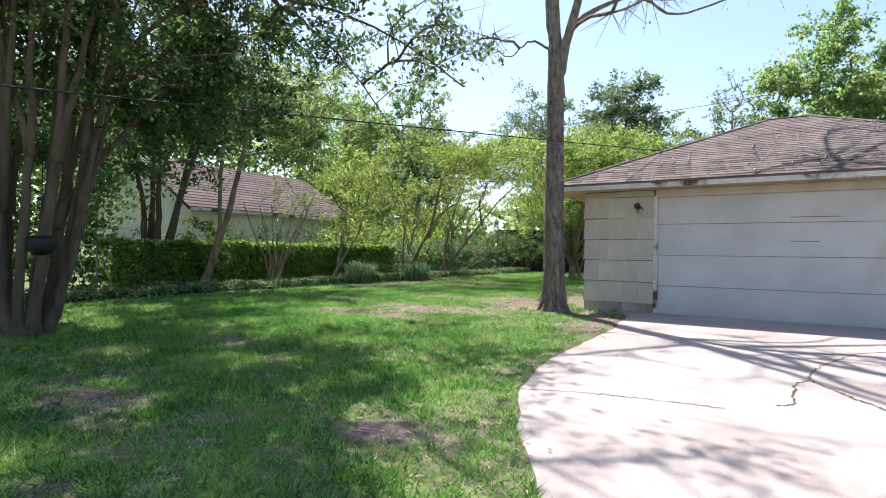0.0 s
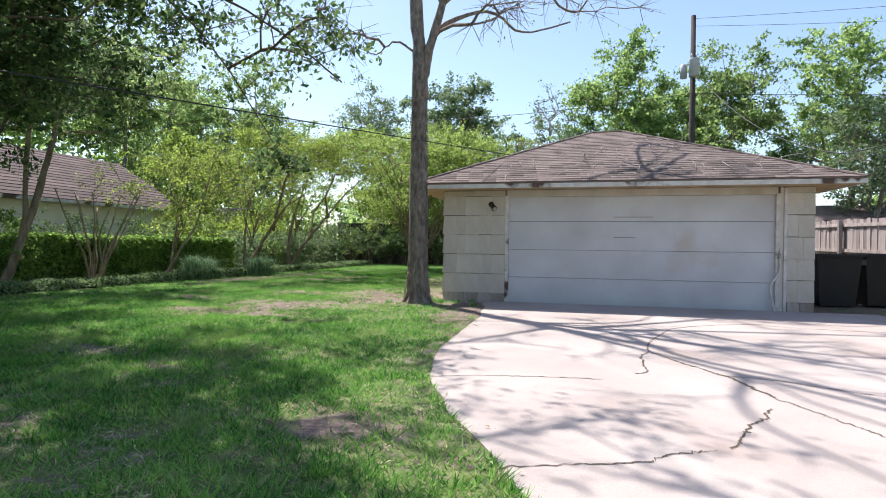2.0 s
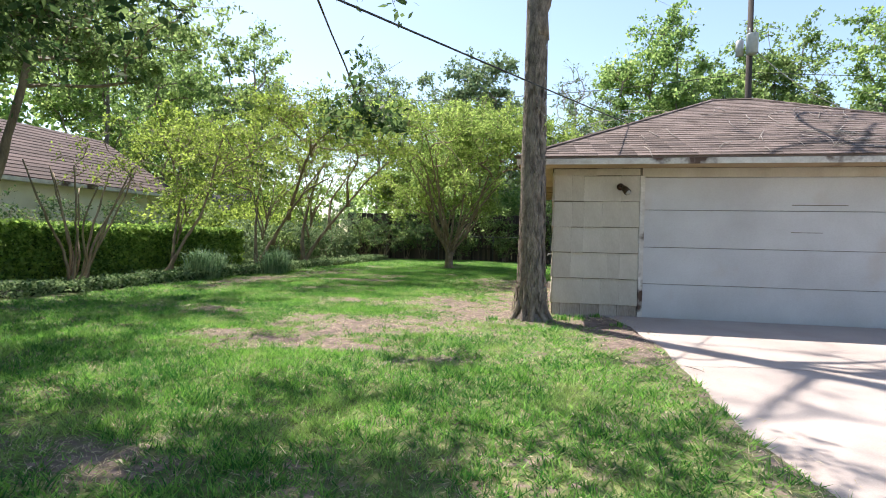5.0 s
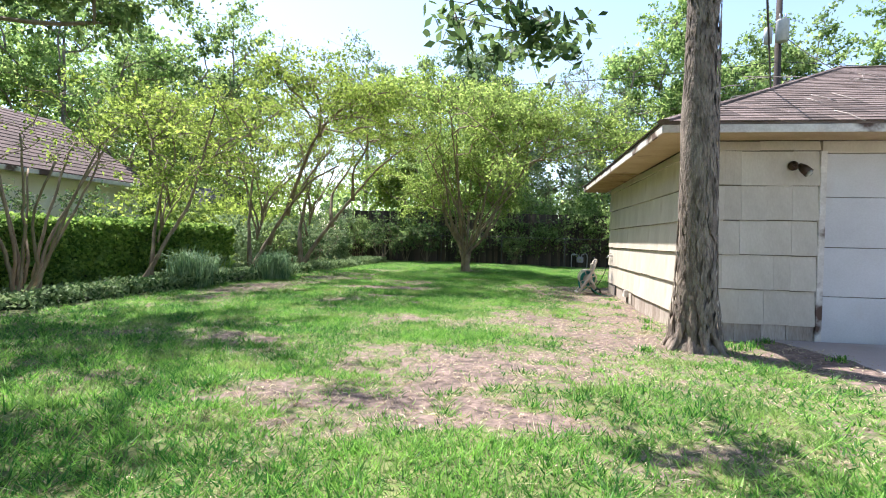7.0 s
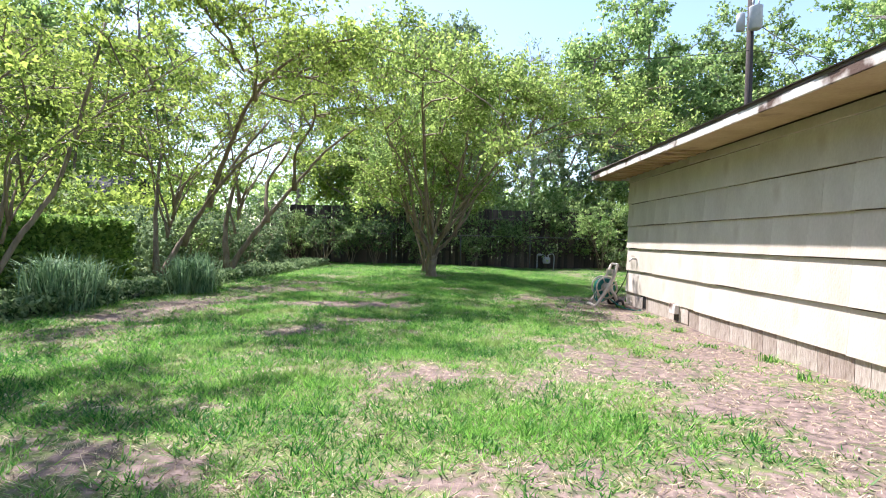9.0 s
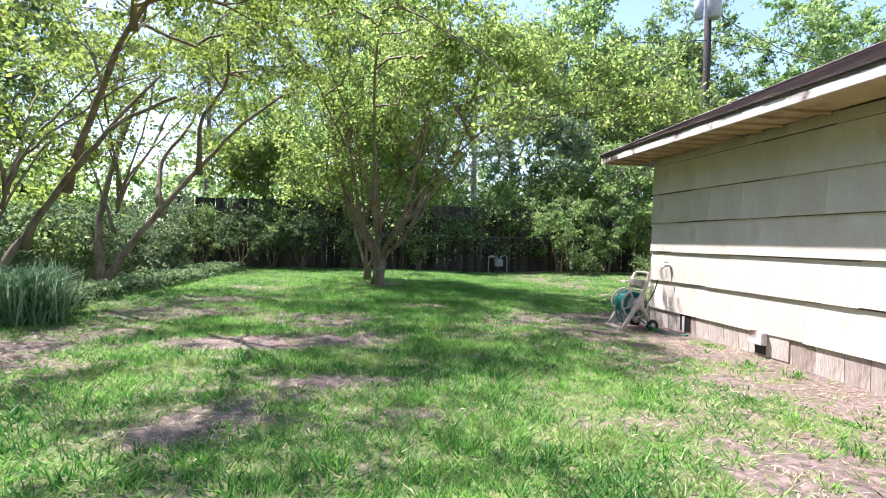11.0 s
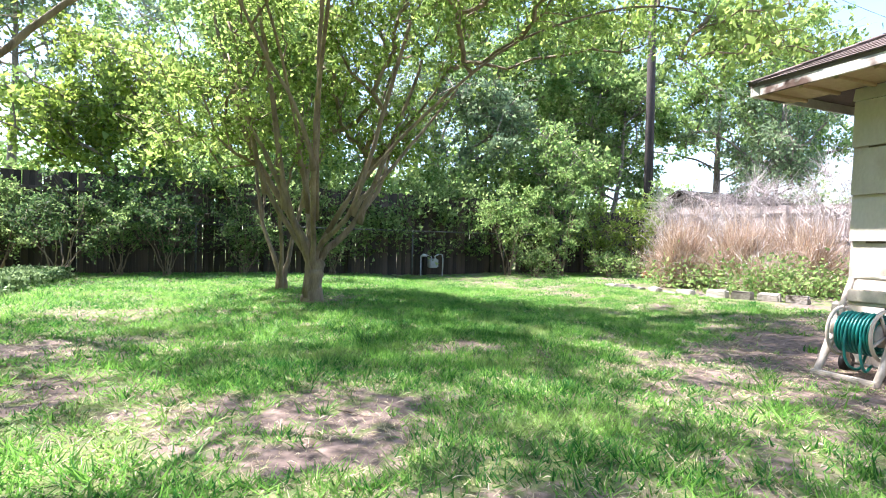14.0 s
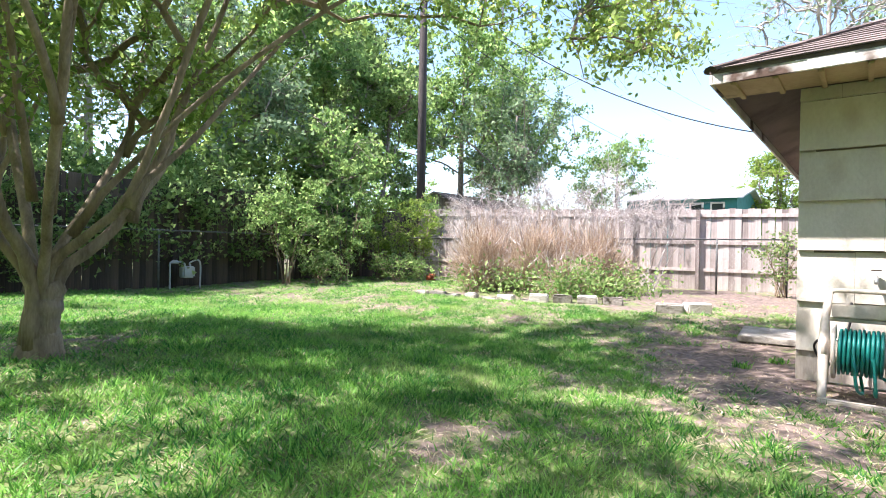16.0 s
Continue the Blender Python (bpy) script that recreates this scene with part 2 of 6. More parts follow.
def tube_data(points, radii, sides=8, base=0, cap=True):
    """Rings along a line, joined; returns vertices and faces numbered from base."""
    p = np.asarray(points, float)
    r = np.broadcast_to(np.asarray(radii, float), (len(p),))
    d = np.gradient(p, axis=0)
    d /= np.linalg.norm(d, axis=1, keepdims=True) + 1e-9
    ref = np.array([1.0, 0.0, 0.0]) if abs(d[:, 0]).mean() < 0.7 else np.array([0.0, 0.0, 1.0])
    u = np.cross(d, ref)
    u /= np.linalg.norm(u, axis=1, keepdims=True) + 1e-9
    w = np.cross(d, u)
    a = np.arange(sides) * 2 * np.pi / sides
    rings = p[:, None] + r[:, None, None] * (np.cos(a)[None, :, None] * u[:, None] + np.sin(a)[None, :, None] * w[:, None])
    v = rings.reshape(-1, 3)
    f = []
    for i in range(len(p) - 1):
        for j in range(sides):
            k = (j + 1) % sides
            f.append((base + i * sides + j, base + i * sides + k, base + (i + 1) * sides + k, base + (i + 1) * sides + j))
    if cap:
        f.append(tuple(base + j for j in reversed(range(sides))))
        f.append(tuple(base + (len(p) - 1) * sides + j for j in range(sides)))
    return v, f


def tubes(name, lines, sides=8):
    """One smooth mesh of several tubes, each (points, radii)."""
    vs, fs, base = [], [], 0
    for pts, rad in lines:
        v, f = tube_data(pts, rad, sides, base)
        vs.append(v)
        fs += f
        base += len(v)
    return mesh_of(name, np.vstack(vs), fs, True)


def smooth_line(points, steps=6):
    """A rounded line through a few points."""
    p = [np.array(q, float) for q in points]
    p = [2 * p[0] - p[1]] + p + [2 * p[-1] - p[-2]]
    out = []
    for i in range(1, len(p) - 2):
        for s in range(steps):
            t = s / steps
            out.append(0.5 * (2 * p[i] + (p[i + 1] - p[i - 1]) * t + (2 * p[i - 1] - 5 * p[i] + 4 * p[i + 1] - p[i + 2]) * t * t
                              + (3 * p[i] - p[i - 1] - 3 * p[i + 1] + p[i + 2]) * t ** 3))
    out.append(p[-2])
    return np.array(out)


def leaf_quads(rng, centres, length, width, droop=0.3, corners=4):
    """Loose leaf faces at the given centres."""
    k = len(centres)
    a = rng.normal(size=(k, 3))
    a[:, 2] -= droop
    a /= np.linalg.norm(a, axis=1, keepdims=True)
    b = np.cross(a, rng.normal(size=(k, 3)))
    b /= np.linalg.norm(b, axis=1, keepdims=True) + 1e-9
    s = rng.uniform(0.6, 1.3, (k, 1))
    la, wb = a * s * length / 2, b * s * width / 2
    if corners == 3:
        return np.stack([centres - la * 0.9 - wb, centres + la, centres - la * 0.5 + wb * 1.3], axis=1)
    return np.stack([centres - la, centres + wb - la * 0.15, centres + la, centres - wb - la * 0.15], axis=1)


# ---- ground shape ----
def step(a, b, x):
    t = np.clip((x - a) / (b - a), 0, 1)
    return t * t * (3 - 2 * t)


def wave(x, y, scale, seed):
    """Cheap smooth noise between -1 and 1."""
    r = np.random.default_rng(seed)
    out = 0
    for _ in range(7):
        ang, ph, f = r.uniform(0, 6.28), r.uniform(0, 6.28), r.uniform(0.6, 1.6) / scale
        out = out + np.sin((x * np.cos(ang) + y * np.sin(ang)) * f * 6.28 + ph + 1.3 * np.sin((x * np.sin(ang) - y * np.cos(ang)) * f * 4.1 + ph * 2))
    return out / 4.2


def drive_edge(y):
    """The lawn edge of the driveway: x at each y."""
    return np.interp(y, [-30, -1, 1.2, 2.2, 2.75, 3.45, 4.45, 5.6, 6.4, 8.9, 10.5, 11.55], [-0.15, -0.2, -0.35, -0.8, -1.09, -1.5, -1.93, -2.14, -2.16, -2.2, -2.35, -2.6])


def ground_z(x, y):
    x, y = np.asarray(x, float), np.asarray(y, float)
    near = np.exp(-((x + 3.6) / 1.9) ** 2) * step(10.5, 12.5, y)
    fade = 1 - step(40, 70, np.hypot(x, y - 15))
    return -0.04 - 0.10 * near + (0.022 * wave(x, y, 3.1, 3) + 0.012 * wave(x, y, 0.9, 4)) * fade - 0.10 * step(-0.04, 0.16, x - drive_edge(y)) * step(12.2, 11.6, y)


# bare spots: x, y, half-length, half-width
BARE = ((-6.0, 7.85, 0.95, 0.42), (-6.05, 7.8, 0.7, 0.3), (-4.6, 17.9, 1.3, 1.3), (-4.2, 14.4, 0.95, 3.2), (-3.2, 18.9, 1.6, 0.6), (-6.3, 9.5, 1.2, 0.55), (-5.75, 8.8, 1.1, 0.35), (-4.7, 11.0, 0.9, 0.9),
        (-11.4, 15.6, 0.8, 2.2), (-10.7, 18.8, 0.9, 0.7), (-10.6, 20.4, 1.0, 0.9), (-9.35, 16.35, 0.75, 0.35), (-9.7, 22.6, 1.0, 0.6), (-8.35, 14.7, 0.7, 0.3), (-5.9, 4.5, 0.6, 0.3),
        (-4.6, 2.15, 0.8, 0.3), (-2.2, 2.8, 0.3, 0.25), (-8.85, 9.9, 0.7, 0.3), (-8.3, 16.6, 0.85, 0.4), (-2.6, 9.9, 0.35, 1.4), (-8.4, 18.1, 0.8, 0.35), (-8.6, 17.5, 0.5, 0.25),
        (-9.0, 13.8, 0.5, 0.3), (-9.3, 16.1, 0.5, 0.25), (3.4, 20.0, 2.2, 1.6), (-7.2, 11.9, 0.6, 0.4), (-5.6, 12.6, 0.6, 0.8), (-7.6, 8.0, 0.6, 0.3), (-6.9, 19.6, 0.4, 0.2), (-7.2, 24.0, 0.7, 0.5))


def bare_share(x, y):
    """How bare the earth is, 0 (thick turf) to 1."""
    out = 0.10 + 0.20 * wave(x, y, 2.3, 8) + 0.22 * wave(x, y, 0.7, 9) + 0.18 * wave(x, y, 0.27, 13)
    for bx, by, a, b in BARE:
        d = ((x - bx) / a) ** 2 + ((y - by) / b) ** 2
        out = out + 0.66 * np.exp(-d * 0.8) * (0.80 + 0.45 * wave(x, y, 0.45, 10))
    out = out + 0.36 * step(1.9, 0.1, drive_edge(y) - x) * step(0.0, 11.5, y)
    out = out + 0.14 * step(9, 3, y) * step(-9.5, -6, x) + 0.13 * step(7, 9, y) * step(22, 16, y)
    return np.clip(out * (0.93 + 0.12 * wave(x, y, 0.3, 12)), 0, 0.95)

# ---- ground, driveway ----
def axis(lo, hi, fine):
    mid = np.arange(lo, hi + fine / 2, fine)
    far = np.array([2, 5, 10, 20, 40, 80, 160, 400, 900.0])
    return np.concatenate([lo - far[::-1], mid, hi + far])


gx, gy = axis(-16, 8, 0.15), axis(-4, 33, 0.15)
GX, GY = np.meshgrid(gx, gy)
gv = np.stack([GX, GY, ground_z(GX, GY)], axis=2).reshape(-1, 3)
nx = len(gx)
ii = (np.arange(len(gy) - 1)[:, None] * nx + np.arange(nx - 1)[None]).ravel()
me = bpy.data.meshes.new("ground")
me.from_pydata(gv.tolist(), [], np.stack([ii, ii + 1, ii + nx + 1, ii + nx], axis=1).tolist())
me.polygons.foreach_set("use_smooth", [True] * len(me.polygons))
me.attributes.new("bare", "FLOAT", "POINT").data.foreach_set("value", bare_share(gv[:, 0], gv[:, 1]).astype(np.float32))
ground = tagged(part("ground", me, ground_material()), "uneven lawn with thin turf and bare brown earth", "ground", kind="structure")

DRIVE_Z = -0.06
ys = np.concatenate([[-30, -15], np.arange(-6, 11.56, 0.35), [11.55]])
edge = [(float(drive_edge(y) + 0.02 * math.sin(y * 7) + 0.015 * math.sin(y * 17)), float(y)) for y in ys]
outline = edge + [(5.2, 11.55), (5.2, -30)]
k = len(outline)
dv = [(x, y, DRIVE_Z) for x, y in outline] + [(x, y, DRIVE_Z - 0.12) for x, y in outline]
driveway = tagged(part("driveway", mesh_of("driveway", dv, [tuple(range(k))[::-1]] + [(i, (i + 1) % k, k + (i + 1) % k, k + i) for i in range(k)]), M_CONC),
                  "pale worn concrete driveway with long cracks", "driveway", kind="structure")


def crack(points, width, seed):
    r = np.random.default_rng(seed)
    line = smooth_line([(x, y, 0) for x, y in points], 14)
    line[1:-1, :2] += r.normal(0, 0.011, (len(line) - 2, 2))
    d = np.gradient(line, axis=0)
    side = np.stack([-d[:, 1], d[:, 0], 0 * d[:, 0]], axis=1)
    side /= np.linalg.norm(side, axis=1, keepdims=True) + 1e-9
    w = 0.75 * width * r.uniform(0.3, 1.2, (len(line), 1))
    w[0] = w[-1] = 0.002
    z = np.array([0, 0, DRIVE_Z + 0.004])
    v = np.vstack([line + side * w + z, line - side * w + z])
    c = len(line)
    part("crack", mesh_of("crack", v, [(i, c + i, c + i + 1, i + 1) for i in range(c - 1)]), M_CRACK, driveway, "dark irregular crack filled with dirt")


crack([(-1.93, 4.45), (-1.37, 4.65), (-0.75, 4.76), (-0.3, 4.8)], 0.011, 1)
crack([(0.9, 8.38), (0.44, 7.11), (0.32, 6.38), (0.2, 6.03), (0.15, 5.27), (0.02, 5.12)], 0.015, 2)
crack([(0.32, 6.38), (0.53, 5.91), (0.76, 5.51), (0.93, 5.17), (1.01, 4.85), (1.09, 4.52)], 0.022, 3)
crack([(0.95, 4.2), (0.82, 3.92), (0.67, 3.72), (0.53, 3.42), (0.4, 3.17)], 0.012, 4)
crack([(0.3, 3.13), (0.02, 2.99), (-0.16, 2.83), (-0.48, 2.71), (-1.05, 2.5)], 0.010, 5)
crack([(0.88, 5.26), (1.29, 5.22), (1.64, 5.03), (2.05, 4.85), (3.2, 4.5), (5.1, 4.3)], 0.012, 6)
crack([(0.9, 8.38), (1.31, 8.76), (1.8, 9.09), (2.39, 9.33), (2.89, 9.09), (4.9, 8.9)], 0.016, 7)
crack([(1.09, 4.52), (1.24, 4.23), (1.36, 3.94), (1.5, 3.65), (1.9, 2.9), (2.2, 1.6)], 0.010, 8)
crack([(-2.2, 7.9), (-1.0, 8.1), (0.3, 8.0), (0.85, 8.3)], 0.006, 9)

# ---- garage ----
GX0, GX1, GY0, GY1 = -3.47, 4.11, 11.6, 18.3
SOFFIT, OVER = 2.45, 0.62
garage = thing("garage", (0, 0, 0), "detached cream double garage with hip roof and white door", "garage")
WALL = 0.12
DX0, DX1, DTOP = -2.02, 3.45, 2.30


def garage_part(name, me, mat, label="", parent=None):
    return part(name, me, mat, parent or garage, label)


garage_part("wall", box(GX0, GY0, -0.3, DX0, GY0 + WALL, SOFFIT), M_BACKER, "cream front wall beside the door")
garage_part("wall", box(DX1, GY0, -0.3, GX1, GY0 + WALL, SOFFIT), M_BACKER, "cream front wall beside the door")
garage_part("wall", box(DX0, GY0, DTOP, DX1, GY0 + WALL, SOFFIT), M_SIDING, "cream header above the door")
west = garage_part("wall", box(GX0, GY0 + WALL, -0.3, GX0 + WALL, GY1 - WALL, SOFFIT), M_BACKER, "cream side wall of lapped siding")
garage_part("wall", box(GX1 - WALL, GY0 + WALL, -0.3, GX1, GY1 - WALL, SOFFIT), M_SIDING, "cream side wall")
garage_part("wall", box(GX0, GY1 - WALL, -0.3, GX1, GY1, SOFFIT), M_SIDING, "cream back wall")
garage_part("floor_slab", box(GX0 + WALL, GY0 + 0.2, -0.2, GX1 - WALL, GY1 - WALL, -0.06), M_CONC)

# sectional door, four panels
door = garage_part("garage_door", box(DX0, GY0 + 0.09, -0.1, DX1, GY0 + 0.115, DTOP), M_BACKER, "closed white sectional garage door, paint chalky and stained")
levels = [-0.09, 0.50, 1.12, 1.75, DTOP]
for a, b in zip(levels, levels[1:]):
    garage_part("panel", box(DX0 + 0.005, GY0 + 0.045, a + 0.004, DX1 - 0.005, GY0 + 0.088, b - 0.004, 0.006), M_DOOR, "", door)
garage_part("panel_rib", box(DX0 + 2.3, GY0 + 0.038, 1.84, DX0 + 3.1, GY0 + 0.0445, 1.852), M_BACKER, "", door)
garage_part("panel_rib", box(DX0 + 2.3, GY0 + 0.038, 1.40, DX0 + 2.75, GY0 + 0.0445, 1.41), M_BACKER, "", door)
for x in (DX0 - 0.04, DX1 - 0.04):
    garage_part("door_jamb", box(x, GY0 - 0.035, -0.12, x + 0.08, GY0 + 0.04, DTOP + 0.02, 0.006), M_FASCIA)
garage_part("door_jamb", box(DX1 + 0.1, GY0 - 0.05, -0.12, DX1 + 0.16, GY0 - 0.004, SOFFIT - 0.02, 0.005), M_FASCIA)
garage_part("jamb_filler", box(DX1 + 0.042, GY0 - 0.02, -0.1, DX1 + 0.098, GY0 - 0.002, SOFFIT - 0.01), M_SIDING)
garage_part("conduit", tubes("conduit", [(smooth_line([(DX1 + 0.02, GY0 - 0.06, 1.1), (DX1 + 0.02, GY0 - 0.06, 0.75), (DX1 - 0.13, GY0 - 0.07, 0.45), (DX1 - 0.10, GY0 - 0.07, 0.15), (DX1 - 0.04, GY0 - 0.06, -0.1)]), 0.022)]), M_FASCIA, "bent white conduit")

# lapped shingle siding, one piece each
LEVELS = [0.13, 0.57, 1.01, 1.45, 1.89, 2.33]


def siding_mesh(name, width, height, lap=0.05):
    """A tapered piece: x along the wall, y outwards, z up; its foot stands proud."""
    t0, t1, g = 0.040, 0.010, 0.0012
    v = [(g, 0, -lap * 0), (width - g, 0, 0), (width - g, t0, 0), (g, t0, 0), (g, 0, height), (width - g, 0, height), (width - g, t1, height), (g, t1, height)]
    return mesh_of(name, v, [(0, 1, 2, 3), (7, 6, 5, 4), (0, 4, 5, 1), (1, 5, 6, 2), (2, 6, 7, 3), (3, 7, 4, 0)])


SIDE_CACHE = {}


def siding(parent, origin, turn, length, seed, widths=(0.61, 0.61, 1.22, 0.4, 1.83)):
    r = random.Random(seed)
    # Courses stop 10 mm short; the dark backing there paints their shade line.
    rows = [(z, min(z + 0.430, SOFFIT - 0.003)) for z in LEVELS]
    for a, b in rows:
        x = 0.0
        first = True
        while x < length - 0.01:
            w = min(r.choice(widths) if not first else r.choice(widths[:2] + (0.3,)), length - x)
            if length - x - w < 0.12:
                w = length - x
            first = False
            key = (round(w, 3), round(b - a, 3))
            if key not in SIDE_CACHE:
                SIDE_CACHE[key] = siding_mesh("siding_piece", w, b - a)
            ob = part("siding_piece", SIDE_CACHE[key], M_SIDING, parent)
            drop = r.choice((0, 0, 0, -0.004, -0.007, 0.004))
            ob.matrix_basis = Matrix.Translation(origin) @ pose(0, 0, 0, 0, 0, turn) @ Matrix.Translation((x, 0.001, a + drop))
            x += w
    # boards at the foot
    x = 0.0
    while x < length - 0.05:
        w = min(r.uniform(0.16, 0.34), length - x)
        lift = r.uniform(0.0, 0.05)
        key = ("skirt", round(w, 2), round(lift, 2))
        if key not in SIDE_CACHE:
            SIDE_CACHE[key] = mesh_of("foot_board", [(0.004, 0, -0.27 + lift), (w - 0.004, 0, -0.27), (w - 0.004, 0.014, -0.27), (0.004, 0.014, -0.27 + lift), (0.004, 0, 0.128), (w - 0.004, 0, 0.128), (w - 0.004, 0.014, 0.128), (0.004, 0.014, 0.128)],
                                      [(0, 1, 2, 3), (7, 6, 5, 4), (0, 4, 5, 1), (1, 5, 6, 2), (2, 6, 7, 3), (3, 7, 4, 0)])
        ob = part("foot_board", SIDE_CACHE[key], M_SKIRT, parent)
        ob.matrix_basis = Matrix.Translation(origin) @ pose(0, 0, 0, r.uniform(-1.5, 0.5), 0, turn) @ Matrix.Translation((x, 0.001, 0))
        x += w


# hip roof
EX0, EX1, EY0, EY1 = GX0 - OVER, GX1 + OVER, GY0 - OVER, GY1 + OVER
EZ, RZ = 2.565, 4.36
RX0, RX1, RY = -0.10, 0.74, (GY0 + GY1) / 2
rv = [(EX0, EY0, EZ), (EX1, EY0, EZ), (EX1, EY1, EZ), (EX0, EY1, EZ), (RX0, RY, RZ), (RX1, RY, RZ)]
rv += [(x, y, z - 0.03) for x, y, z in rv]
roof = garage_part("roof", mesh_of("roof", rv, [(0, 1, 5, 4), (1, 2, 5), (2, 3, 4, 5), (3, 0, 4), (7, 6, 10, 11), (8, 7, 11), (9, 8, 11, 10), (6, 9, 10), (1, 0, 6, 7), (2, 1, 7, 8), (3, 2, 8, 9), (0, 3, 9, 6)]),
                   M_SHINGLE, "brown-grey asphalt shingle hip roof littered with twigs")
for nm, c in (("fascia", (EX0, EY0, EX1, EY0 + 0.025)), ("fascia", (EX0, EY1 - 0.025, EX1, EY1)), ("fascia", (EX0, EY0 + 0.026, EX0 + 0.025, EY1 - 0.026)), ("fascia", (EX1 - 0.025, EY0 + 0.026, EX1, EY1 - 0.026))):
    garage_part(nm, box(c[0], c[1], SOFFIT - 0.01, c[2], c[3], EZ - 0.032, 0.004), M_FASCIA, "peeling white fascia board with dark rot stains")
for nm, c in (("soffit", (EX0 + 0.03, EY0 + 0.03, EX1 - 0.03, GY0 - 0.036)), ("soffit", (EX0 + 0.03, GY0 - 0.035, GX0 - 0.035, EY1 - 0.03)), ("soffit", (GX1 + 0.003, GY0 - 0.035, EX1 - 0.03, EY1 - 0.03))):
    garage_part(nm, box(c[0], c[1], SOFFIT + 0.001, c[2], c[3], SOFFIT + 0.014), M_SOFFIT)
for i in range(13):
    y = GY1 - 3.3 + i * 0.31
    garage_part("rafter_tail", box(EX0 + 0.03, y, SOFFIT - 0.030, GX0 - 0.04, y + 0.038, SOFFIT + 0.0005, 0.004), M_SOFFIT)

# shingles: tabs along each slope; the lower front ones are pieces of their own
tab_mesh = mesh_of("shingle", [(-0.148, 0, 0.004), (0.148, 0, 0.004), (0.148, 0.15, 0.0), (-0.148, 0.15, 0.0), (-0.148, 0, 0.016), (0.148, 0, 0.016), (0.148, 0.15, 0.008), (-0.148, 0.15, 0.008)],
                   [(3, 2, 1, 0), (4, 5, 6, 7), (0, 1, 5, 4), (1, 2, 6, 5), (2, 3, 7, 6), (3, 0, 4, 7)])
TAB = np.array([v.co for v in tab_mesh.vertices])
TABF = [tuple(p.vertices) for p in tab_mesh.polygons]
rest_v, rest_f, singles = [], [], 0
rr = random.Random(5)
for a, b, c, d in ((0, 1, 5, 4), (3, 0, 4, 4), (2, 3, 4, 5)):
    A, B, C, D = (Vector(rv[q]) for q in (a, b, c, d))
    along = (B - A).normalized()
    nrm = along.cross(((D - A)).normalized()).normalized()
    if nrm.z < 0:
        nrm = -nrm
    up = nrm.cross(along).normalized()
    rise = (D - A).dot(up)
    left, right = (D - A).dot(along), (C - A).dot(along)
    width = (B - A).length
    rows = int(rise / 0.145)
    for j in range(rows):
        s = j * 0.145
        x0, x1 = left * (s + 0.1) / rise, width + (right - width) * (s + 0.1) / rise
        x = x0 - (0.15 if j % 2 else 0.0) + 0.15
        while x < x1:
            lo, hi = max(x - 0.15, x0), min(x + 0.15, x1)
            if hi - lo > 0.03:
                m = Matrix((along, up, nrm)).transposed().to_4x4()
                m.translation = A + along * ((lo + hi) / 2) + up * (s - 0.02 + rr.uniform(-0.004, 0.004)) + nrm * (0.001 + rr.uniform(0, 0.003))
                if a == 0 and j < 9 and hi - lo > 0.29 and singles < 290:
                    ob = part("shingle", tab_mesh, M_SHINGLE, roof)
                    ob.matrix_basis = m
                    singles += 1
                else:
                    sc = TAB * np.array([(hi - lo) / 0.3, 1, 1])
                    base = len(rest_v)
                    mm = np.array(m)
                    rest_v += (sc @ mm[:3, :3].T + mm[:3, 3]).tolist()
                    rest_f += [tuple(base + q for q in f) for f in TABF]
            x += 0.3
tagged(part("shingles", mesh_of("shingles", rest_v, rest_f), M_SHINGLE, roof), kind="stuff")
for p0, p1 in ((0, 4), (1, 5), (4, 5), (3, 4)):
    a, b = np.array(rv[p0]), np.array(rv[p1])
    n_cap = max(3, int(np.linalg.norm(b - a) / 0.22))
    for i in range(n_cap):
        s = a + (b - a) * i / n_cap
        e = a + (b - a) * (i + 1.25) / n_cap
        v, f = tube_data([s + (0, 0, 0.012), e + (0, 0, 0.004)], [0.085, 0.080], 8)
        mid = (v + 0)
        mid[:, 2] = (v[:, 2] - (np.repeat([s[2], e[2]], 8))) * 0.35 + np.repeat([s[2], e[2]], 8)
        part("ridge_cap", mesh_of("ridge_cap", mid, f), M_SHINGLE, roof)
part("vent_pipe", tubes("vent_pipe", [([(1.7, 16.6, 3.4), (1.7, 16.6, 4.25)], 0.045)], 10), M_GREYCAN, garage, "white plumbing vent pipe")

# wall lamp
lamp = thing("wall_lamp", (-2.38, GY0 - 0.032, 2.13), "dark bronze spotlight fixture on the garage wall", "wall lamp")
part("base_plate", tubes("base_plate", [([(0, 0, 0), (0, -0.03, 0)], 0.06)], 14), M_BRONZE, lamp)
part("arm", tubes("arm", [(smooth_line([(0, -0.03, 0), (0.0, -0.08, 0.0), (0.06, -0.12, -0.03)]), 0.014)]), M_BRONZE, lamp)
part("shade", tubes("shade", [([(0.03, -0.10, 0.0), (0.06, -0.14, -0.05), (0.10, -0.19, -0.11)], [0.03, 0.055, 0.06])], 14), M_BRONZE, lamp)
part("bulb", tubes("bulb", [([(0.10, -0.19, -0.11), (0.115, -0.205, -0.13)], [0.05, 0.03])], 12), M_GLASS, lamp)

